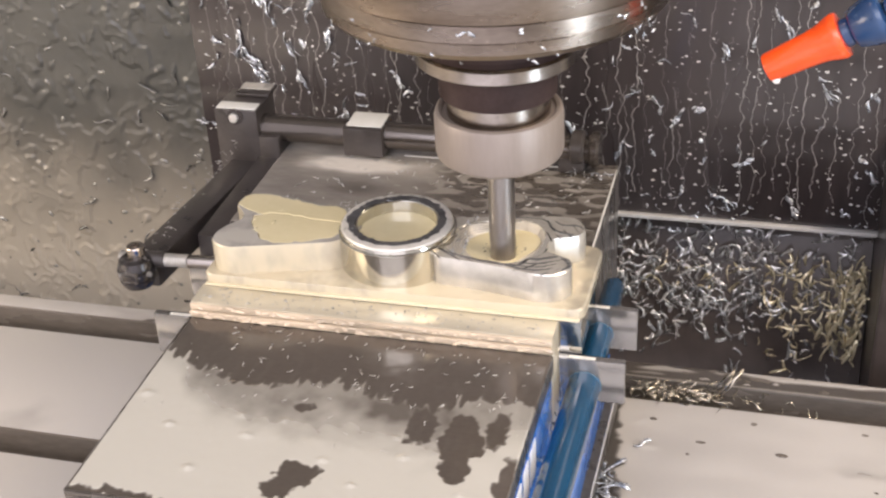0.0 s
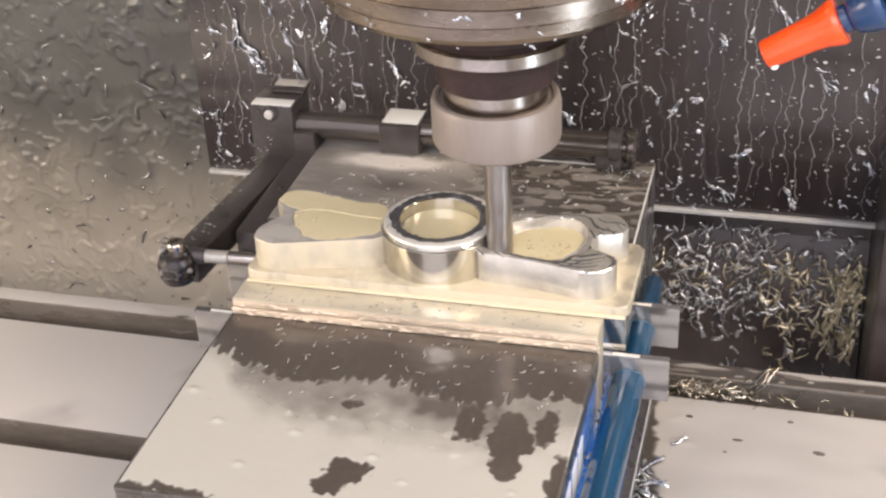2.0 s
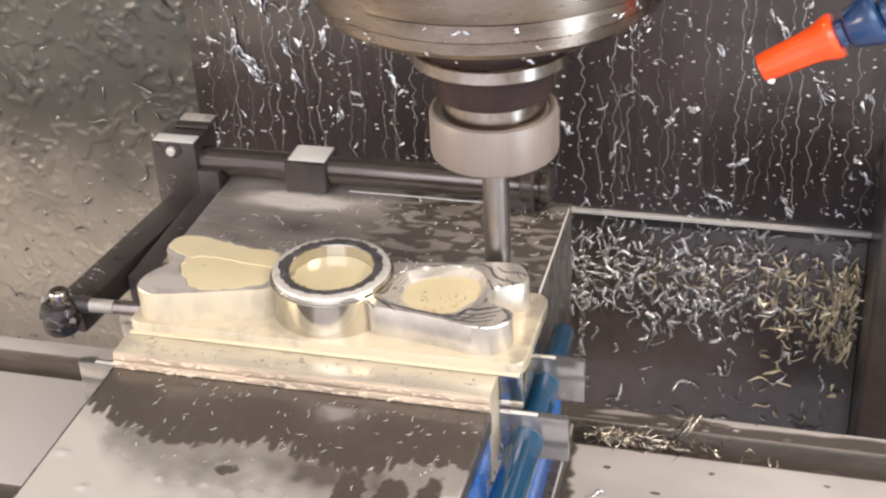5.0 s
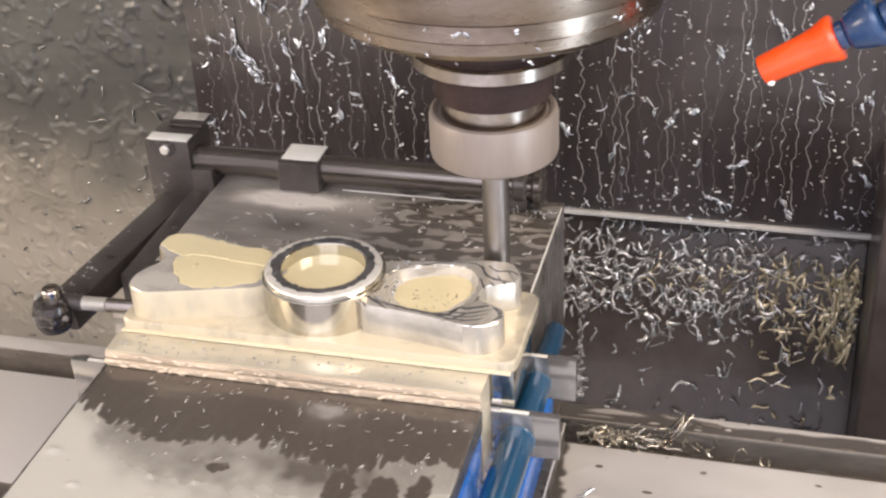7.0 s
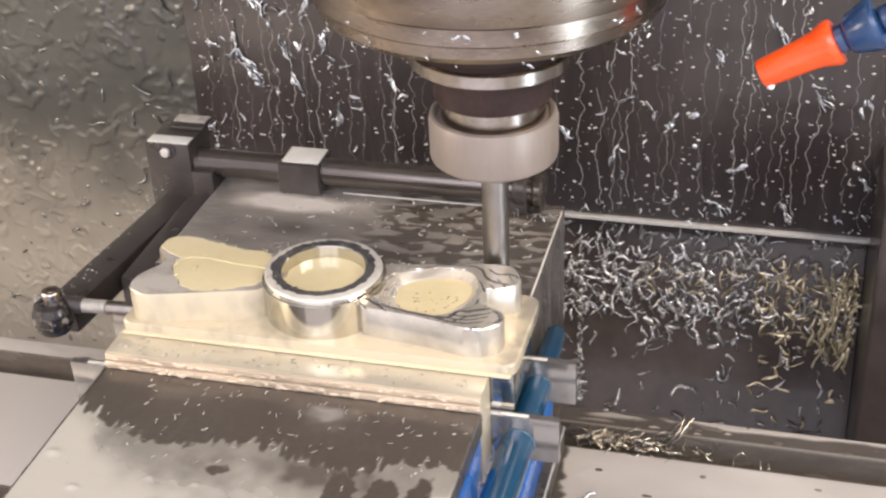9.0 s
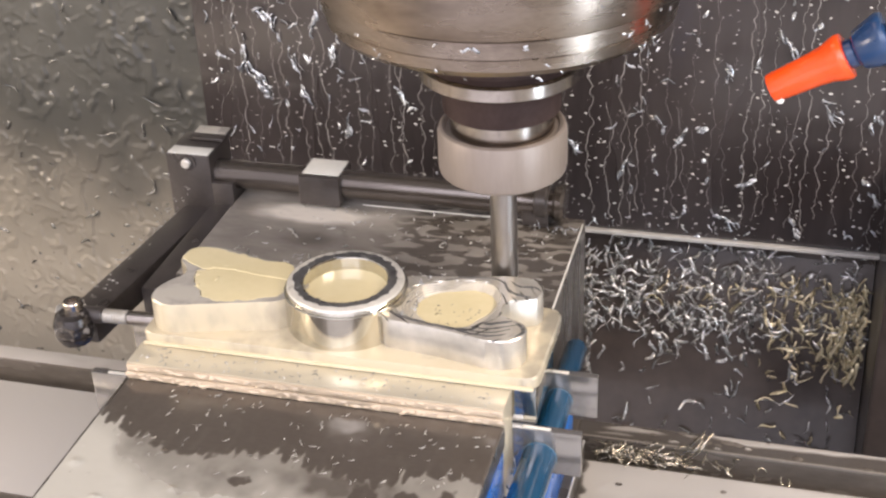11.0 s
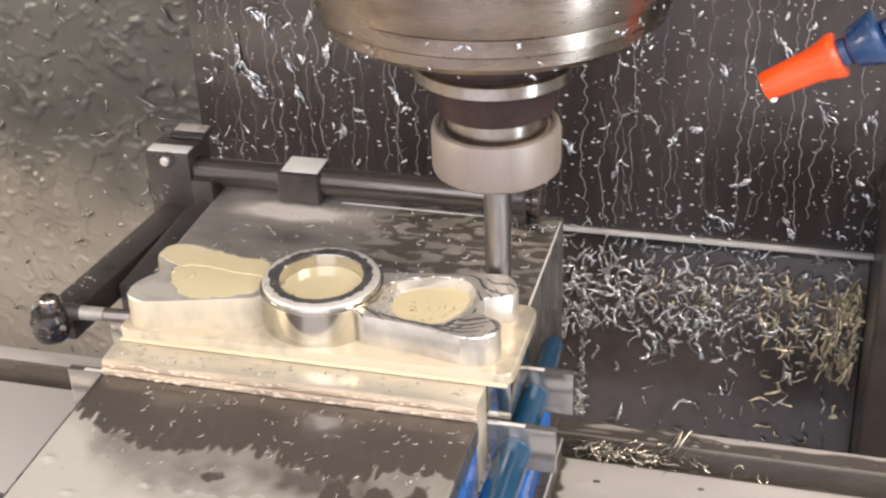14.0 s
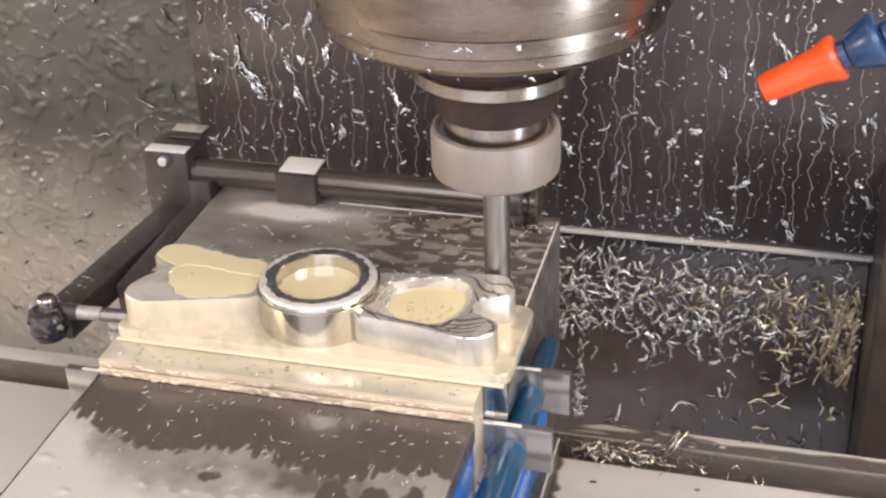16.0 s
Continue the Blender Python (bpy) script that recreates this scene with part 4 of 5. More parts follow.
    part("threaded_finger", lathe(prof[:12], m=Matrix.Translation((-0.1205, 0.0275, 0.0005)) @ pose(0, 0, 0, 0, 90, 3), seg=24), "thread", s, "bright steel thread")
    part("finger_tip", rod((-0.0891, 0.0290, 0.0005), (-0.0730, 0.0299, 0.0005), 0.0030, 24, bevel=0.0004), "holder", s)
    TABLE.append(s)


machine_table()
milling_vise()
parallels()
workpiece()
work_stop()

# ---- the head ----
AX, AY = 0.0493, 0.035


def spindle():
    s = thing("spindle", (AX, AY, 0.30), "brown-tinged steel spindle nose of a milling machine, chips stuck on it", "spindle")
    part("nose_ring", lathe([(0.030, 0.1258), (0.054, 0.1253), (0.0618, 0.1268), (0.0640, 0.1292), (0.0643, 0.1332), (0.0640, 0.1335), (0.0640, 0.1338), (0.0651, 0.1342), (0.0653, 0.1398), (0.0650, 0.1402)], (AX, AY, 0), 96), "spindle", s)
    part("nose_body", lathe([(0.0648, 0.1403), (0.0650, 0.1406), (0.0672, 0.1411), (0.0688, 0.1500), (0.0693, 0.30)], (AX, AY, 0), 96), "spindle", s)
    HEAD.append(s)


def tool_holder():
    h = thing("tool_holder", (AX, AY, 0.123), "steel collet holder with a satin nut, gripping an end mill", "tool holder")
    part("flange", lathe([(0.023, 0.1024), (0.0300, 0.1027), (0.0313, 0.1038), (0.0313, 0.1083), (0.0303, 0.1092), (0.028, 0.1093)], (AX, AY, 0), 80), "holder", h)
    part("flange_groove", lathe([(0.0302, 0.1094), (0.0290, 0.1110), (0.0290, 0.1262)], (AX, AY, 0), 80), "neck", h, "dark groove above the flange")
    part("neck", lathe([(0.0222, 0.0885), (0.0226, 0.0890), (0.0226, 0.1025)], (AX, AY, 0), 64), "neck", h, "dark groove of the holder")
    part("collar", lathe([(0.0196, 0.0700), (0.0201, 0.0705), (0.0201, 0.0880), (0.0207, 0.0886)], (AX, AY, 0), 64), "holder", h, "bright turned steel")
    part("collet_nut", lathe([(0.0060, 0.0622), (0.0226, 0.0617), (0.0246, 0.0632), (0.0250, 0.0647), (0.0250, 0.0790), (0.0244, 0.0813), (0.0234, 0.0818), (0.0222, 0.0814), (0.0218, 0.0804), (0.0200, 0.0802)], (AX, AY, 0), 80), "nut", h, "satin grey-pink collet nut")
    HEAD.append(h)
    e = thing("end_mill", (AX, AY, 0.062), "plain shank carbide end mill held in the collet nut", "end mill")
    bm = bmesh.new()
    n, lev = 40, 26
    rings = []
    for k in range(lev + 1):
        z = 0.011 + 0.052 * k / lev
        fl = 1.0 if z < 0.032 else 0.0
        ring = []
        for i in range(n):
            a = 2 * math.pi * i / n
            u = math.cos(3 * (a - (z - 0.011) * 150))
            r = 0.0053 * (1 - fl * 0.05 * max(0.0, u) ** 1.5)
            ring.append(bm.verts.new((AX + r * math.cos(a), AY + r * math.sin(a), z)))
        rings.append(ring)
    for a, b in zip(rings, rings[1:]):
        for i in range(n):
            bm.faces.new((a[i], a[(i + 1) % n], b[(i + 1) % n], b[i]))
    bm.faces.new(rings[0][::-1])
    bm.faces.new(rings[-1])
    part("cutter", bm, "carbide", e)
    HEAD.append(e)


def moving_panel():
    p = part("panel", box(-0.176, 0.42, 0.2395, 0.2425, -0.0768, 0.40, 0.0006), "panel", None)
    tagged(p, "black sheet panel running with coolant, chips stuck on it", "panel", kind="structure")
    HEAD.append(p)
    lip = part("panel_lip", box(-0.176, 0.42, 0.2370, 0.2425, -0.0795, -0.0773, 0.0005), "lip", None)
    tagged(lip, "pale folded bottom edge of the black panel", "trim", kind="structure")
    HEAD.append(lip)


def coolant_nozzle():
    a, b = Vector((0.1486, 0.020, 0.1097)), Vector((0.1715, 0.020, 0.1231))
    t = thing("coolant_nozzle", b, "orange plastic nozzle on a navy segmented coolant hose", "coolant nozzle")
    d = (b - a).normalized()
    m = Matrix.Translation(a) @ d.to_track_quat("Z", "Y").to_matrix().to_4x4()
    L = (b - a).length
    part("nozzle_tip", lathe([(0.0036, 0.002), (0.0042, 0.0), (0.0049, 0.0), (0.0052, 0.001), (0.0060, L * 0.62), (0.0066, L * 0.78), (0.0079, L * 0.93), (0.0082, L), (0.0078, L + 0.0012), (0.0040, L + 0.0014)], m=m, seg=48), "orange", t, "bright orange tapered nozzle")
    for k in range(5):
        o = L + 0.001 + k * 0.0160
        part("hose_segment", lathe([(0.0046, o), (0.0050, o + 0.0006), (0.0050, o + 0.0030), (0.0046, o + 0.0034), (0.0062, o + 0.0040), (0.0068, o + 0.0046), (0.0092, o + 0.0125), (0.0094, o + 0.0138), (0.0090, o + 0.0150), (0.0050, o + 0.0156)], m=m, seg=40), "hose_blue", t, "navy blue ball-jointed segment")
    part("hanging_drop", lathe([(0.0, -0.0013), (0.0012, -0.0008), (0.0015, 0.0003), (0.0012, 0.0012), (0.0, 0.0016)], (0.1520, 0.0175, 0.1066), 20), "milk_top", t, "white drop of coolant at the nozzle's mouth")
    HEAD.append(t)


spindle()
tool_holder()
moving_panel()
coolant_nozzle()

# ---- swarf, drops and runs of coolant ----
def stuff(name, bm, material, label, category, rides=None, smooth=True):
    me = bpy.data.meshes.new(name)
    bm.to_mesh(me)
    bm.free()
    me.materials.append(M[material])
    if smooth:
        me.polygons.foreach_set("use_smooth", [True] * len(me.polygons))
    ob = tagged(new(name, me), label, category, kind="stuff")
    if rides is not None:
        rides.append(ob)
    return ob


def facing(x, y, z, roll):
    """A pose on an upright surface that faces the door: local z towards the door, local x turned by roll from level."""
    return Matrix.Translation((x, y, z)) @ pose(0, 0, 0, 90) @ pose(0, 0, 0, 0, 0, roll)


def panel_runs():
    """Wavering runs of coolant down the black panel, with some that join."""
    rng = random.Random(4)
    bm = bmesh.new()
    x = -0.170
    while x < 0.30:
        x += rng.uniform(0.0035, 0.0125)
        top, bottom = rng.choice((0.11, 0.11, 0.11, 0.03, 0.0)), rng.uniform(-0.0765, -0.058)
        z, px, drift = top, x, rng.uniform(-0.05, 0.05)
        prev, k = None, 0
        w0, ph = rng.uniform(0.0002, 0.00042), rng.uniform(0, 99)
        while z > bottom:
            n = noise.noise(Vector((ph, z * 55, 0))) * 0.8 + noise.noise(Vector((ph, z * 170, 3))) * 0.55 + noise.noise(Vector((ph, z * 420, 5))) * 0.28
            px = x + drift * (top - z) * 0.3 + n * 0.0042
            w = w0 * (0.65 + 0.7 * abs(noise.noise(Vector((ph + 7, z * 90, 1)))))
            row = [bm.verts.new((px - w, 0.2396, z)), bm.verts.new((px, 0.2396 - w * 0.9, z)), bm.verts.new((px + w, 0.2396, z))]
            if prev:
                bm.faces.new((prev[0], prev[1], row[1], row[0]))
                bm.faces.new((prev[1], prev[2], row[2], row[1]))
            prev = row
            z -= 0.0022
    stuff("coolant_runs", bm, "run", "thin wavering runs of pale coolant down the black panel", "coolant", HEAD)
    bm = bmesh.new()
    for _ in range(1900):
        px, pz = rng.uniform(-0.173, 0.30), rng.uniform(-0.075, 0.11)
        s = rng.choice((0.3, 0.35, 0.45, 0.5, 0.6, 0.9)) * 0.001
        drop_mesh(bm, facing(px, 0.2396, pz, rng.uniform(-25, 25)), s * rng.uniform(1.0, 1.7), s * 0.75, s * 0.5)
    stuff("coolant_drops", bm, "drop", "small pale coolant drops spattered over the black panel", "coolant", HEAD)


PANEL_CHIPS = [(-137, -7, 22, -62), (-148, 12, 18, -85), (-117, 11, 16, -60), (-94, 15, 18, 85), (-104, 33, 18, 70), (-55, -5, 12, -55), (152, 37, 16, -55), (173, 6, 18, -55), (197, -1, 12, 88), (136, -41, 13, 35),
               (123, -64, 16, -25), (163, -65, 10, -50), (42, -28, 13, -55), (68, -39, 12, 80), (198, -40, 18, -58), (109, -12, 9, 30), (-174, -40, 10, -20), (121, 24, 12, -70), (99, -17, 12, 75), (-166, -55, 18, 80), (-128, 28, 22, -75), (-140, 2, 20, -50), (-112, -8, 12, -60), (-88, -30, 12, 80)]


def panel_chips():
    rng = random.Random(9)
    bm = bmesh.new()
    for x, z, l, a in PANEL_CHIPS:
        for k in range(5):
            u = rng.uniform(-0.4, 0.4) * l * 0.001
            ca, sa = math.cos(math.radians(a)), math.sin(math.radians(a))
            m = facing(x * 0.001 + u * ca + rng.gauss(0, 0.0009), 0.2385, z * 0.001 + u * sa + rng.gauss(0, 0.0009), a + rng.gauss(0, 9)) @ pose(0, 0, 0, rng.uniform(-60, 60))
            chip_mesh(bm, m, l * 0.001 * rng.uniform(0.25, 0.75), rng.uniform(0.0010, 0.0024), rng.uniform(-2.2, 2.2), rng, 8)
    for _ in range(190):
        u = rng.random()
        x, z = (rng.uniform(-0.172, -0.075), rng.uniform(-0.07, 0.10)) if u < 0.42 else (rng.uniform(-0.07, 0.27), rng.uniform(-0.075, 0.10))
        m = facing(x, 0.2385, z, rng.choice((-60, 85, 70, -75, 30, -30)) + rng.gauss(0, 20)) @ pose(0, 0, 0, rng.uniform(-80, 80))
        chip_mesh(bm, m, rng.uniform(0.002, 0.009), rng.uniform(0.0009, 0.0024), rng.uniform(-2, 2), rng, 5)
    for _ in range(90):
        m = facing(rng.uniform(-0.172, 0.27), 0.2385, rng.uniform(-0.077, -0.064), rng.uniform(0, 180)) @ pose(0, 0, 0, rng.uniform(-80, 80))
        chip_mesh(bm, m, rng.uniform(0.002, 0.006), rng.uniform(0.0007, 0.0016), rng.uniform(-2, 2), rng, 4)
    stuff("stuck_chips", bm, "chip", "bright aluminium chips stuck to the wet black panel", "metal chips", HEAD)


def wall_film():
    """The torn film on the grey wall: plateaus with ragged edges and clots that stand out of it."""
    x0, x1, z0, z1, step = -0.43, -0.145, -0.27, 0.13, 0.0011
    nx, nz = round((x1 - x0) / step), round((z1 - z0) / step)
    verts = []
    for j in range(nz + 1):
        for i in range(nx + 1):
            x, z = x0 + (x1 - x0) * i / nx, z0 + (z1 - z0) * j / nz
            u, v = x * 1000, z * 1000
            wu = u + 5 * wob(u / 11, v / 13, 1) + 2 * wob(u / 4, v / 4, 2)
            wv = v + 6 * wob(u / 11, v / 13, 3) + 2 * wob(u / 4, v / 4, 4)
            sheet = step01((wob(wu / 32, wv / 36, 5) + 0.5 * wob(wu / 9, wv / 12, 6) + 0.02) / 0.12)
            ridge = max(0.0, 1 - abs(wob(wu / 13, wv / 11, 7)) * 7) * step01((wob(u / 30, v / 30, 8) + 0.05) / 0.25)
            clot = step01((wob(wu / 4.5, wv / 9, 9) - 0.38) / 0.2)
            h = 0.75 * sheet + 1.1 * ridge * (0.6 + 0.8 * wob(u / 3, v / 3, 10)) + 0.8 * clot + 0.10 * wob(u / 2.2, v / 2.2, 11)
            verts.append((x, 0.2723 if i in (0, nx) or j in (0, nz) else 0.2716 - max(0.0, h) * 0.001, z))
    w = nx + 1
    me = bpy.data.meshes.new("wall_film")
    me.from_pydata(verts, [], [(j * w + i, j * w + i + 1, (j + 1) * w + i + 1, (j + 1) * w + i) for j in range(nz) for i in range(nx)])
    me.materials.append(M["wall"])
    me.polygons.foreach_set("use_smooth", [True] * len(me.polygons))
    tagged(new("wall_film", me), "torn grey film of coolant and sludge drying on the wall", "sludge", kind="stuff")


def wall_spatter():
    """Chips and beads of coolant under a wet film on the grey wall."""
    rng = random.Random(21)
    bm, bg = bmesh.new(), bmesh.new()
    for _ in range(110):
        x, z = rng.uniform(-0.40, -0.14), rng.uniform(-0.26, 0.10)
        m = facing(x, 0.2704, z, rng.choice((-50, -35, 10, 40, 80)) + rng.gauss(0, 22)) @ pose(0, 0, 0, rng.uniform(-40, 40))
        chip_mesh(bm, m, rng.uniform(0.003, 0.016), rng.uniform(0.0009, 0.0022), rng.uniform(-2.6, 2.6), rng, 8)
    for _ in range(260):
        s = rng.uniform(0.0005, 0.0016)
        drop_mesh(bg, facing(rng.uniform(-0.40, -0.14), 0.2712, rng.uniform(-0.26, 0.10), rng.uniform(0, 180)), s * rng.uniform(1, 2.2), s, s * 0.5)
    stuff("wall_chips", bm, "wall_chip", "dull chips under the wet film on the grey wall", "metal chips")
    stuff("wall_drops", bg, "wall_bead", "grey beads of coolant clinging to the wall", "coolant")


def apron_y(z):
    return 0.250 - (-0.09 - z) * 0.318 if z < -0.09 else 0.250 + (z + 0.09) * 0.17


def apron_chips():
    rng = random.Random(33)
    silver, gold = bmesh.new(), bmesh.new()
    for _ in range(760):
        x, z = rng.uniform(0.03, 0.206), -0.086 - abs(rng.gauss(0.034, 0.016))
        if rng.random() < 0.12:
            z = rng.uniform(-0.112, -0.086)
        if rng.random() < 0.11:
            z = rng.uniform(-0.19, -0.09)
        if x > 0.15 and rng.random() < 0.5:
            z -= 0.012
        right = (x > 0.150 and z < -0.100) or (0.085 < x < 0.14 and -0.122 < z < -0.108 and rng.random() < 0.4)
        m = facing(x, apron_y(z) - rng.uniform(0.0008, 0.004), z, rng.choice((80, 65, -70, 20, -30, 50)) + rng.gauss(0, 25)) @ pose(0, 0, 0, rng.uniform(-70, 70), rng.uniform(-25, 25))
        chip_mesh(gold if right and rng.random() < 0.6 else silver, m, rng.uniform(0.0045, 0.0130), rng.uniform(0.0011, 0.0025), rng.uniform(-1.1, 1.1), rng, 6)
    for _ in range(95):
        z = rng.uniform(-0.152, -0.103)
        x = 0.204 - abs(rng.gauss(0, 0.009))
        m = facing(x, apron_y(z) - rng.uniform(0.001, 0.007), z, 85 + rng.gauss(0, 18)) @ pose(0, 0, 0, rng.uniform(-60, 60))
        chip_mesh(gold, m, rng.uniform(0.007, 0.015), rng.uniform(0.0012, 0.0024), rng.uniform(-0.9, 0.9), rng, 6)
    for _ in range(50):
        z = rng.choice((-0.193, -0.185, -0.175)) + rng.gauss(0, 0.006)
        x = rng.choice((rng.uniform(0.05, 0.20), 0.052 + abs(rng.gauss(0, 0.003))))
        m = facing(x, apron_y(z) - rng.uniform(0.0008, 0.003), z, rng.choice((85, 60, 10, -20)) + rng.gauss(0, 20)) @ pose(0, 0, 0, rng.uniform(-70, 70))
        chip_mesh(silver, m, rng.uniform(0.003, 0.009), rng.uniform(0.0009, 0.0019), rng.uniform(-1.2, 1.2), rng, 5)
    for _ in range(34):
        z = rng.uniform(-0.192, -0.125)
        m = facing(0.0515 + abs(rng.gauss(0, 0.0022)), apron_y(z) - rng.uniform(0.0008, 0.003), z, rng.choice((85, 95, 70, 110)) + rng.gauss(0, 14)) @ pose(0, 0, 0, rng.uniform(-60, 60))
        chip_mesh(silver, m, rng.uniform(0.003, 0.009), rng.uniform(0.0009, 0.0020), rng.uniform(-1, 1), rng, 5)
    for _ in range(46):
        x, z = rng.uniform(0.055, 0.200), -0.1975 + rng.gauss(0, 0.002)
        m = facing(x, apron_y(z) - rng.uniform(0.001, 0.004), z, rng.gauss(0, 25)) @ pose(0, 0, 0, rng.uniform(-50, 50))
        chip_mesh(silver, m, rng.uniform(0.002, 0.008), rng.uniform(0.0008, 0.0022), rng.uniform(-1, 1), rng, 5)
    stuff("apron_chips", silver, "chip_dull", "loose bright aluminium chips heaped on the dark guard", "metal chips")
    stuff("gold_lit_chips", gold, "chip_gold_lit", "aluminium chips coloured gold for warm light, heaped in the guard's corner", "metal chips")


def table_chips():
    rng = random.Random(5)
    bm = bmesh.new()
    for _ in range(130):
        x = 0.092 + abs(rng.gauss(0, 0.030))
        m = Matrix.Translation((x, 0.1225 + rng.gauss(0, 0.0045), TZ + rng.uniform(-0.004, 0.0035))) @ pose(0, 0, 0, rng.uniform(-30, 30), rng.uniform(-30, 30), rng.gauss(10, 45))
        chip_mesh(bm, m, rng.uniform(0.004, 0.012), rng.uniform(0.0005, 0.0013), rng.uniform(-1.8, 1.8), rng, 6)
    for k in range(5):
        m = Matrix.Translation((0.1355 + k * 0.0012, 0.128, TZ + 0.006)) @ pose(0, 0, 0, rng.uniform(-20, 20), -48 + rng.gauss(0, 8), rng.gauss(20, 10))
        chip_mesh(bm, m, 0.019, 0.0016, rng.uniform(-0.5, 0.5), rng, 7)
    stuff("slot_chips", bm, "chip_pale", "pale golden chips caught along the table slot", "metal chips", TABLE)
    bm = bmesh.new()
    for _ in range(46):
        x, y = 0.094 + rng.gauss(0, 0.004), rng.uniform(-0.03, 0.055)
        m = Matrix.Translation((x, y, TZ + rng.uniform(0.001, 0.012))) @ pose(0, 0, 0, rng.uniform(-40, 40), rng.uniform(-40, 40), rng.uniform(0, 180))
        chip_mesh(bm, m, rng.uniform(0.005, 0.015), rng.uniform(0.001, 0.0026), rng.uniform(-1.5, 1.5), rng, 6)
    for _ in range(26):
        m = Matrix.Translation((0.0772 + rng.uniform(0, 0.003), rng.uniform(-0.055, 0.012), -0.0392 + rng.gauss(0, 0.003))) @ turn(rng)
        chip_mesh(bm, m, rng.uniform(0.004, 0.010), rng.uniform(0.0008, 0.002), rng.uniform(-2, 2), rng, 5)
    for x, y, h, ln, wd, rz, ry in ((0.0925, 0.050, 9, 17, 2.6, 40, -25), (0.095, 0.043, 5, 15, 3.4, 8, -8), (0.0905, 0.040, 8, 19, 2.2, 70, 30), (0.094, 0.036, 4, 13, 3.6, -20, 12), (0.0900, 0.047, 12, 14, 3.0, 100, 50), (0.0965, 0.030, 3, 12, 4.0, 30, -15), (0.1035, 0.079, 2.4, 9, 1.6, 22, -6)):
        chip_mesh(bm, Matrix.Translation((x, y, TZ + h * 0.001)) @ pose(0, 0, 0, rng.uniform(-30, 30), ry, rz), ln * 0.001, wd * 0.001, rng.uniform(-0.6, 0.6), rng, 6)
    stuff("vise_chips", bm, "chip", "silver chips lodged beside the vise and its tube", "metal chips", TABLE)
    bm = bmesh.new()
    for _ in range(46):
        x, y = 0.10 + abs(rng.gauss(0, 0.06)), rng.choice((rng.uniform(0.036, 0.112), rng.uniform(0.135, 0.146), rng.uniform(-0.06, 0.015)))
        s = rng.uniform(0.0006, 0.0020)
        drop_mesh(bm, Matrix.Translation((x, y, TZ)) @ pose(0, 0, 0, 0, 0, rng.uniform(-20, 20)), s * rng.uniform(1.2, 2.6), s, s * 0.35)
    stuff("table_drops", bm, "slot", "dark wet beads and specks on the flooded table", "coolant", TABLE)
    # flecks on the jaws
    bm = bmesh.new()
    for _ in range(140):
        y = -0.004 - abs(rng.gauss(0, 0.03))
        if y < -0.105:
            continue
        m = Matrix.Translation((rng.uniform(-0.074, 0.074), y, -0.0066)) @ pose(0, 0, 0, rng.uniform(-25, 25), 0, rng.gauss(60, 35))
        chip_mesh(bm, m, rng.uniform(0.0009, 0.0032), rng.uniform(0.0003, 0.0006), rng.uniform(-1, 1), rng, 3)
    for _ in range(150):
        m = Matrix.Translation((rng.uniform(-0.074, 0.076), rng.uniform(0.076, 0.146), -0.0038)) @ pose(0, 0, 0, rng.uniform(-25, 25), 0, rng.uniform(0, 180))
        chip_mesh(bm, m, rng.uniform(0.001, 0.0042), rng.uniform(0.0004, 0.0010), rng.uniform(-1, 1), rng, 3)
    for _ in range(110):
        m = Matrix.Translation((rng.uniform(-0.075, 0.075), rng.uniform(0.001, 0.0125), 0.0003)) @ pose(0, 0, 0, rng.uniform(-20, 20), 0, rng.uniform(0, 180))
        chip_mesh(bm, m, rng.uniform(0.0006, 0.0022), rng.uniform(0.0004, 0.0008), rng.uniform(-1, 1), rng, 3)
    for _ in range(60):
        m = Matrix.Translation((-0.1105 + rng.gauss(0, 0.003), rng.uniform(0.03, 0.14), -0.002 + rng.uniform(0.0035, 0.004))) @ pose(0, 0, 0, 0, 0, rng.uniform(0, 180))
        chip_mesh(bm, m, rng.uniform(0.0006, 0.002), rng.uniform(0.0004, 0.0008), 0.4, rng, 3)
    bg = bmesh.new()
    for _ in range(170):
        low = rng.random() < 0.6
        y, z = (-0.0014, rng.uniform(-0.0064, -0.0040)) if low else (-0.0009, rng.uniform(-0.0029, -0.0008))
        r = rng.uniform(0.0004, 0.0011)
        drop_mesh(bg, facing(rng.uniform(-0.075, 0.075), y, z, rng.gauss(0, 12)), r * rng.uniform(1.2, 2.6), r * 0.7, r * 0.55)
    stuff("jaw_beads", bg, "peach_film", "cream beads of coolant running down the jaw plate", "coolant", TABLE)
    stuff("jaw_flecks", bm, "fleck", "tiny bright flecks of swarf scattered over the jaws", "metal chips", TABLE)
    bm = bmesh.new()
    for _ in range(20):
        a = rng.uniform(0, 6.28)
        r = 0.0085 * math.sqrt(rng.random())
        m = Matrix.Translation((0.049 + 1.2 * r * math.cos(a), 0.0375 + r * math.sin(a), 0.0148)) @ pose(0, 0, 0, rng.uniform(-20, 20), 0, rng.uniform(0, 180))
        chip_mesh(bm, m, rng.uniform(0.0006, 0.0018), rng.uniform(0.0003, 0.0005), rng.uniform(-2, 2), rng, 3)
    stuff("pocket_flecks", bm, "jaw_side", "dark flecks of swarf floating in the pocket's coolant", "metal chips", TABLE)
    bm = bmesh.new()
    for _ in range(34):
        a, t = rng.uniform(2.2, 4.2), rng.random()
        m = Matrix.Translation((0.0295 + rng.uniform(-0.001, 0.006), 0.042 + math.sin(a) * 0.017, 0.0185 + rng.gauss(0, 0.0008))) @ turn(rng)
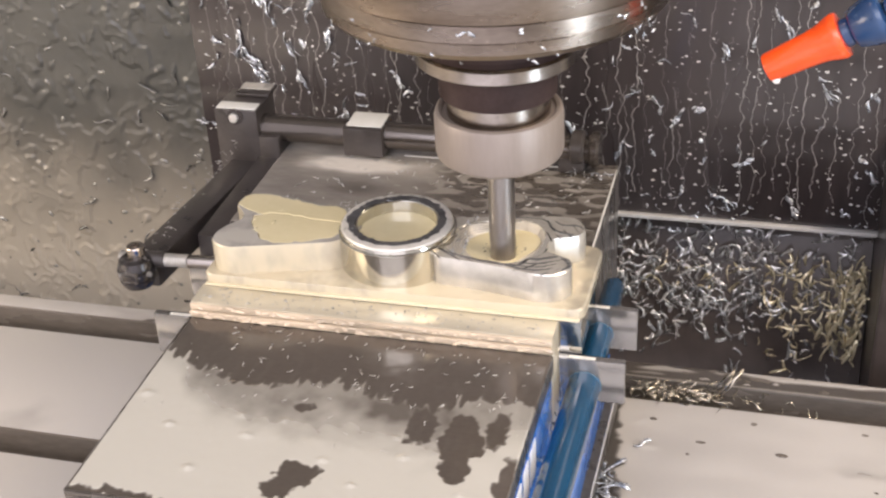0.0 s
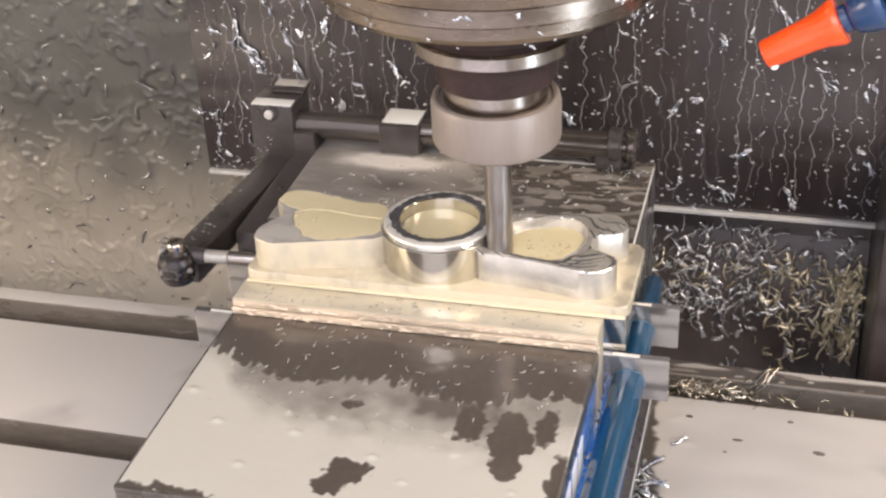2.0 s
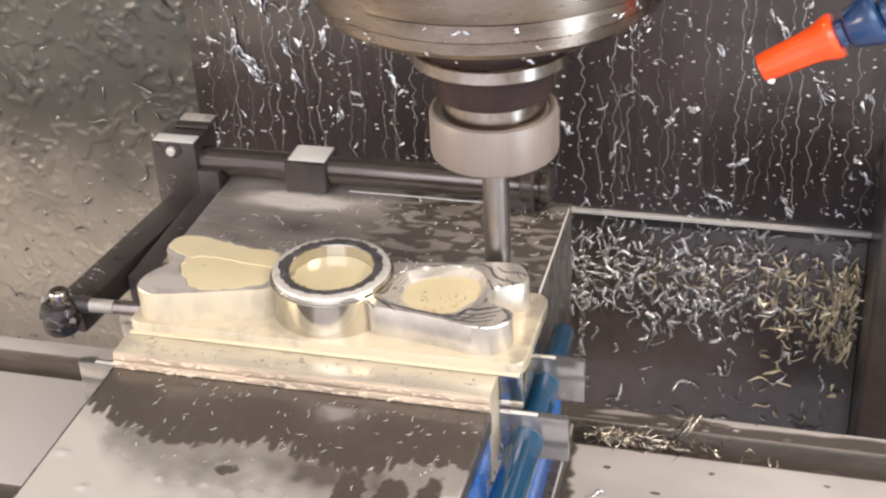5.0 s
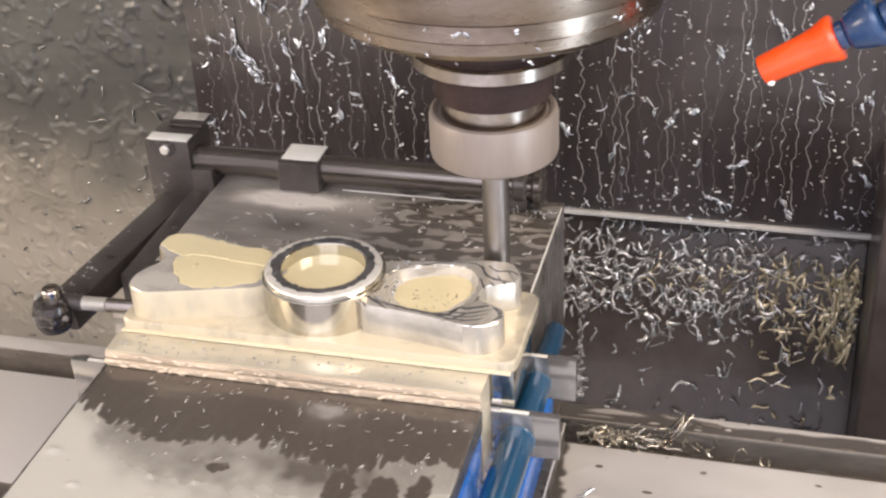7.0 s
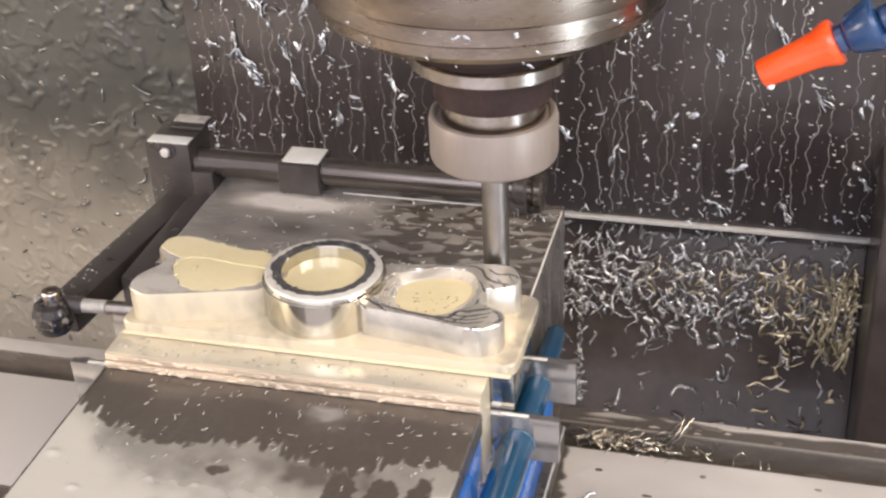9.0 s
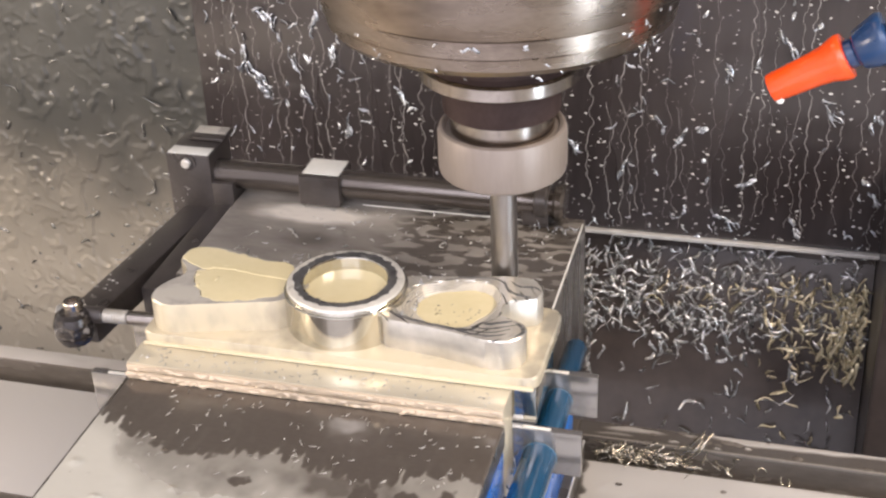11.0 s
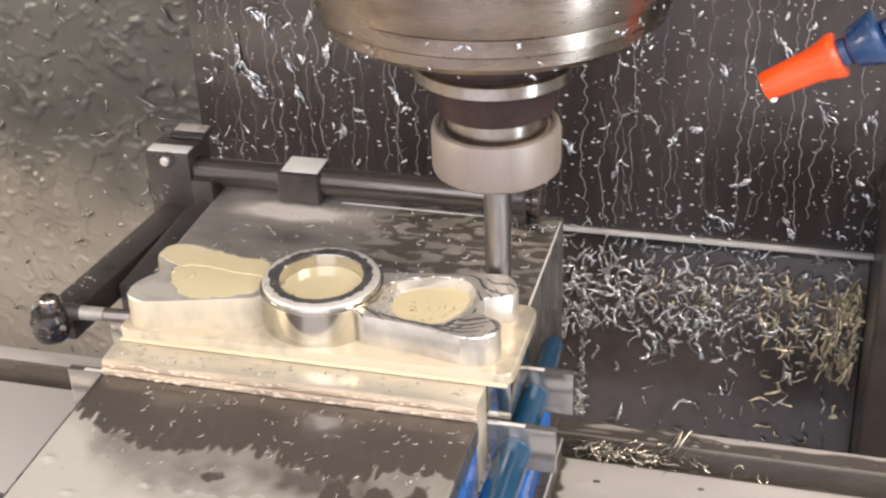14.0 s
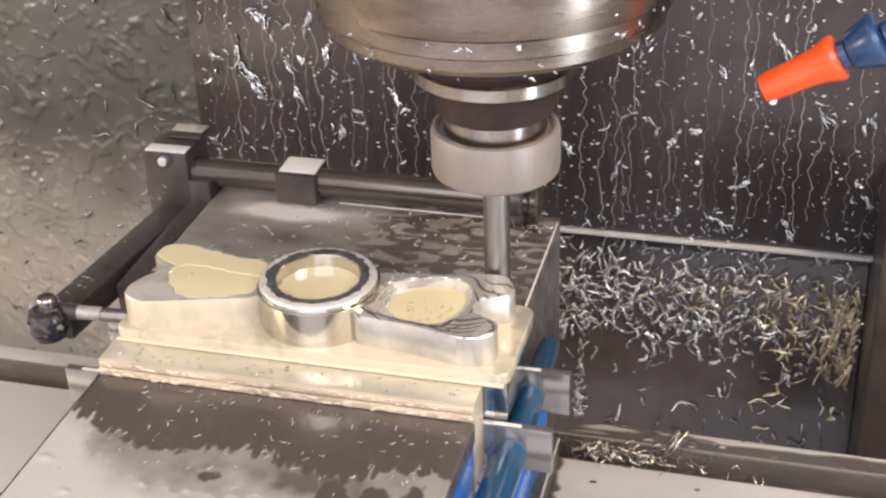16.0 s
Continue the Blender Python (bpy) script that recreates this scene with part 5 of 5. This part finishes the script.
        chip_mesh(bm, m, rng.uniform(0.001, 0.0028), rng.uniform(0.0004, 0.0008), rng.uniform(-2, 2), rng, 4)
    for _ in range(16):
        m = Matrix.Translation((rng.uniform(0.058, 0.078), 0.140 + rng.gauss(0, 0.0012), -0.0028 + rng.uniform(0, 0.002))) @ turn(rng)
        chip_mesh(bm, m, rng.uniform(0.0015, 0.005), rng.uniform(0.0004, 0.0009), rng.uniform(-2, 2), rng, 4)
    stuff("burr_chips", bm, "chip", "ragged bright burrs and chips on the wet metal", "metal chips", TABLE)


def head_chips():
    rng = random.Random(14)
    bm = bmesh.new()
    for _ in range(58):
        a = math.radians(rng.uniform(195, 345))
        z = rng.choice((0.1275, 0.131, 0.136, 0.1395, 0.150, 0.165)) + rng.gauss(0, 0.0015)
        r = 0.0652 if z < 0.1405 else 0.0690
        if rng.random() < 0.35:
            a = math.radians(rng.uniform(318, 340))
        m = Matrix.Translation((AX + r * math.cos(a), AY + r * math.sin(a), z)) @ pose(0, 0, 0, 90, 0, math.degrees(a) + 90) @ pose(0, 0, 0, 0, 0, rng.uniform(0, 180))
        chip_mesh(bm, m, rng.uniform(0.0008, 0.0034), rng.uniform(0.0004, 0.0012), rng.uniform(-1, 1), rng, 4)
    stuff("nose_chips", bm, "chip", "small bright chips stuck round the spindle nose", "metal chips", HEAD)


panel_runs()
panel_chips()
wall_film()
wall_spatter()
apron_chips()
table_chips()
head_chips()


# ---- what moves ----
TABLE_ROWS = [(0.0, 0.0, 0.0), (0.5, 5.7, 0.6), (1.0, 16.1, 0.9), (1.2, 18.0, 1.6), (1.5, 18.1, 3.2), (2.0, 18.5, 4.2), (2.1, 18.5, 4.2), (2.2, 16.2, 2.4), (2.3, 8.0, -5.0), (2.4, -4.0, -19.5),
              (2.5, -10.5, -34.8), (2.6, -11.7, -43.0), (2.7, -12.3, -46.4), (3.0, -11.9, -46.5), (3.5, -11.7, -44.0), (4.0, -14.2, -39.9), (4.3, -16.0, -38.9), (5.2, -13.5, -38.7), (5.9, -20.0, -38.6),
              (6.4, -17.4, -38.5), (6.5, -16.3, -38.4), (6.75, -12.8, -38.0), (7.0, -17.1, -37.9), (7.3, -20.8, -38.2), (7.5, -20.2, -38.3), (7.8, -14.2, -37.8), (8.0, -11.7, -37.5), (8.2, -15.0, -37.7), (8.5, -21.5, -38.0),
              (8.65, -22.0, -38.0), (8.8, -20.6, -38.0), (9.0, -16.8, -37.9), (9.3, -11.2, -37.8), (9.6, -14.5, -37.6), (10.1, -22.5, -37.4), (10.6, -14.5, -37.2), (10.95, -11.0, -37.0), (11.3, -15.6, -36.9), (11.5, -18.9, -36.8), (11.75, -23.4, -37.0),
              (12.0, -21.4, -37.2), (12.3, -14.8, -37.0), (12.5, -10.9, -36.8), (12.7, -8.4, -36.6), (13.0, -11.6, -36.6), (13.3, -18.2, -36.9), (13.5, -22.4, -37.1), (13.7, -23.8, -37.1), (14.0, -18.7, -37.0), (14.3, -12.2, -36.7),
              (14.5, -8.1, -36.6), (14.7, -7.2, -36.3), (15.0, -11.4, -36.1), (15.25, -17.0, -36.4), (15.5, -21.8, -36.7), (15.7, -23.2, -36.6), (16.0, -19.8, -36.4)]
HEAD_ROWS = [(0.0, 0.0), (0.5, 0.3), (1.0, 0.5), (1.5, 1.1), (1.75, 2.2), (2.0, 4.7), (2.25, 9.0), (2.4, 10.8), (2.5, 10.8), (2.6, 9.9), (2.8, 6.6), (3.0, 4.2), (3.5, 2.0), (4.0, 1.4), (6.5, 0.6), (9.0, 0.5), (11.5, 0.1), (13.0, 0.0), (16.0, -0.1)]


def motions():
    for ob in TABLE:
        x, y, z = ob.location
        walk(ob, [(t, pose(x + a * 0.001, y + b * 0.001, z)) for t, a, b in TABLE_ROWS])
    for ob in HEAD:
        x, y, z = ob.location
        walk(ob, [(t, pose(x, y, z + a * 0.001)) for t, a in HEAD_ROWS])


motions()
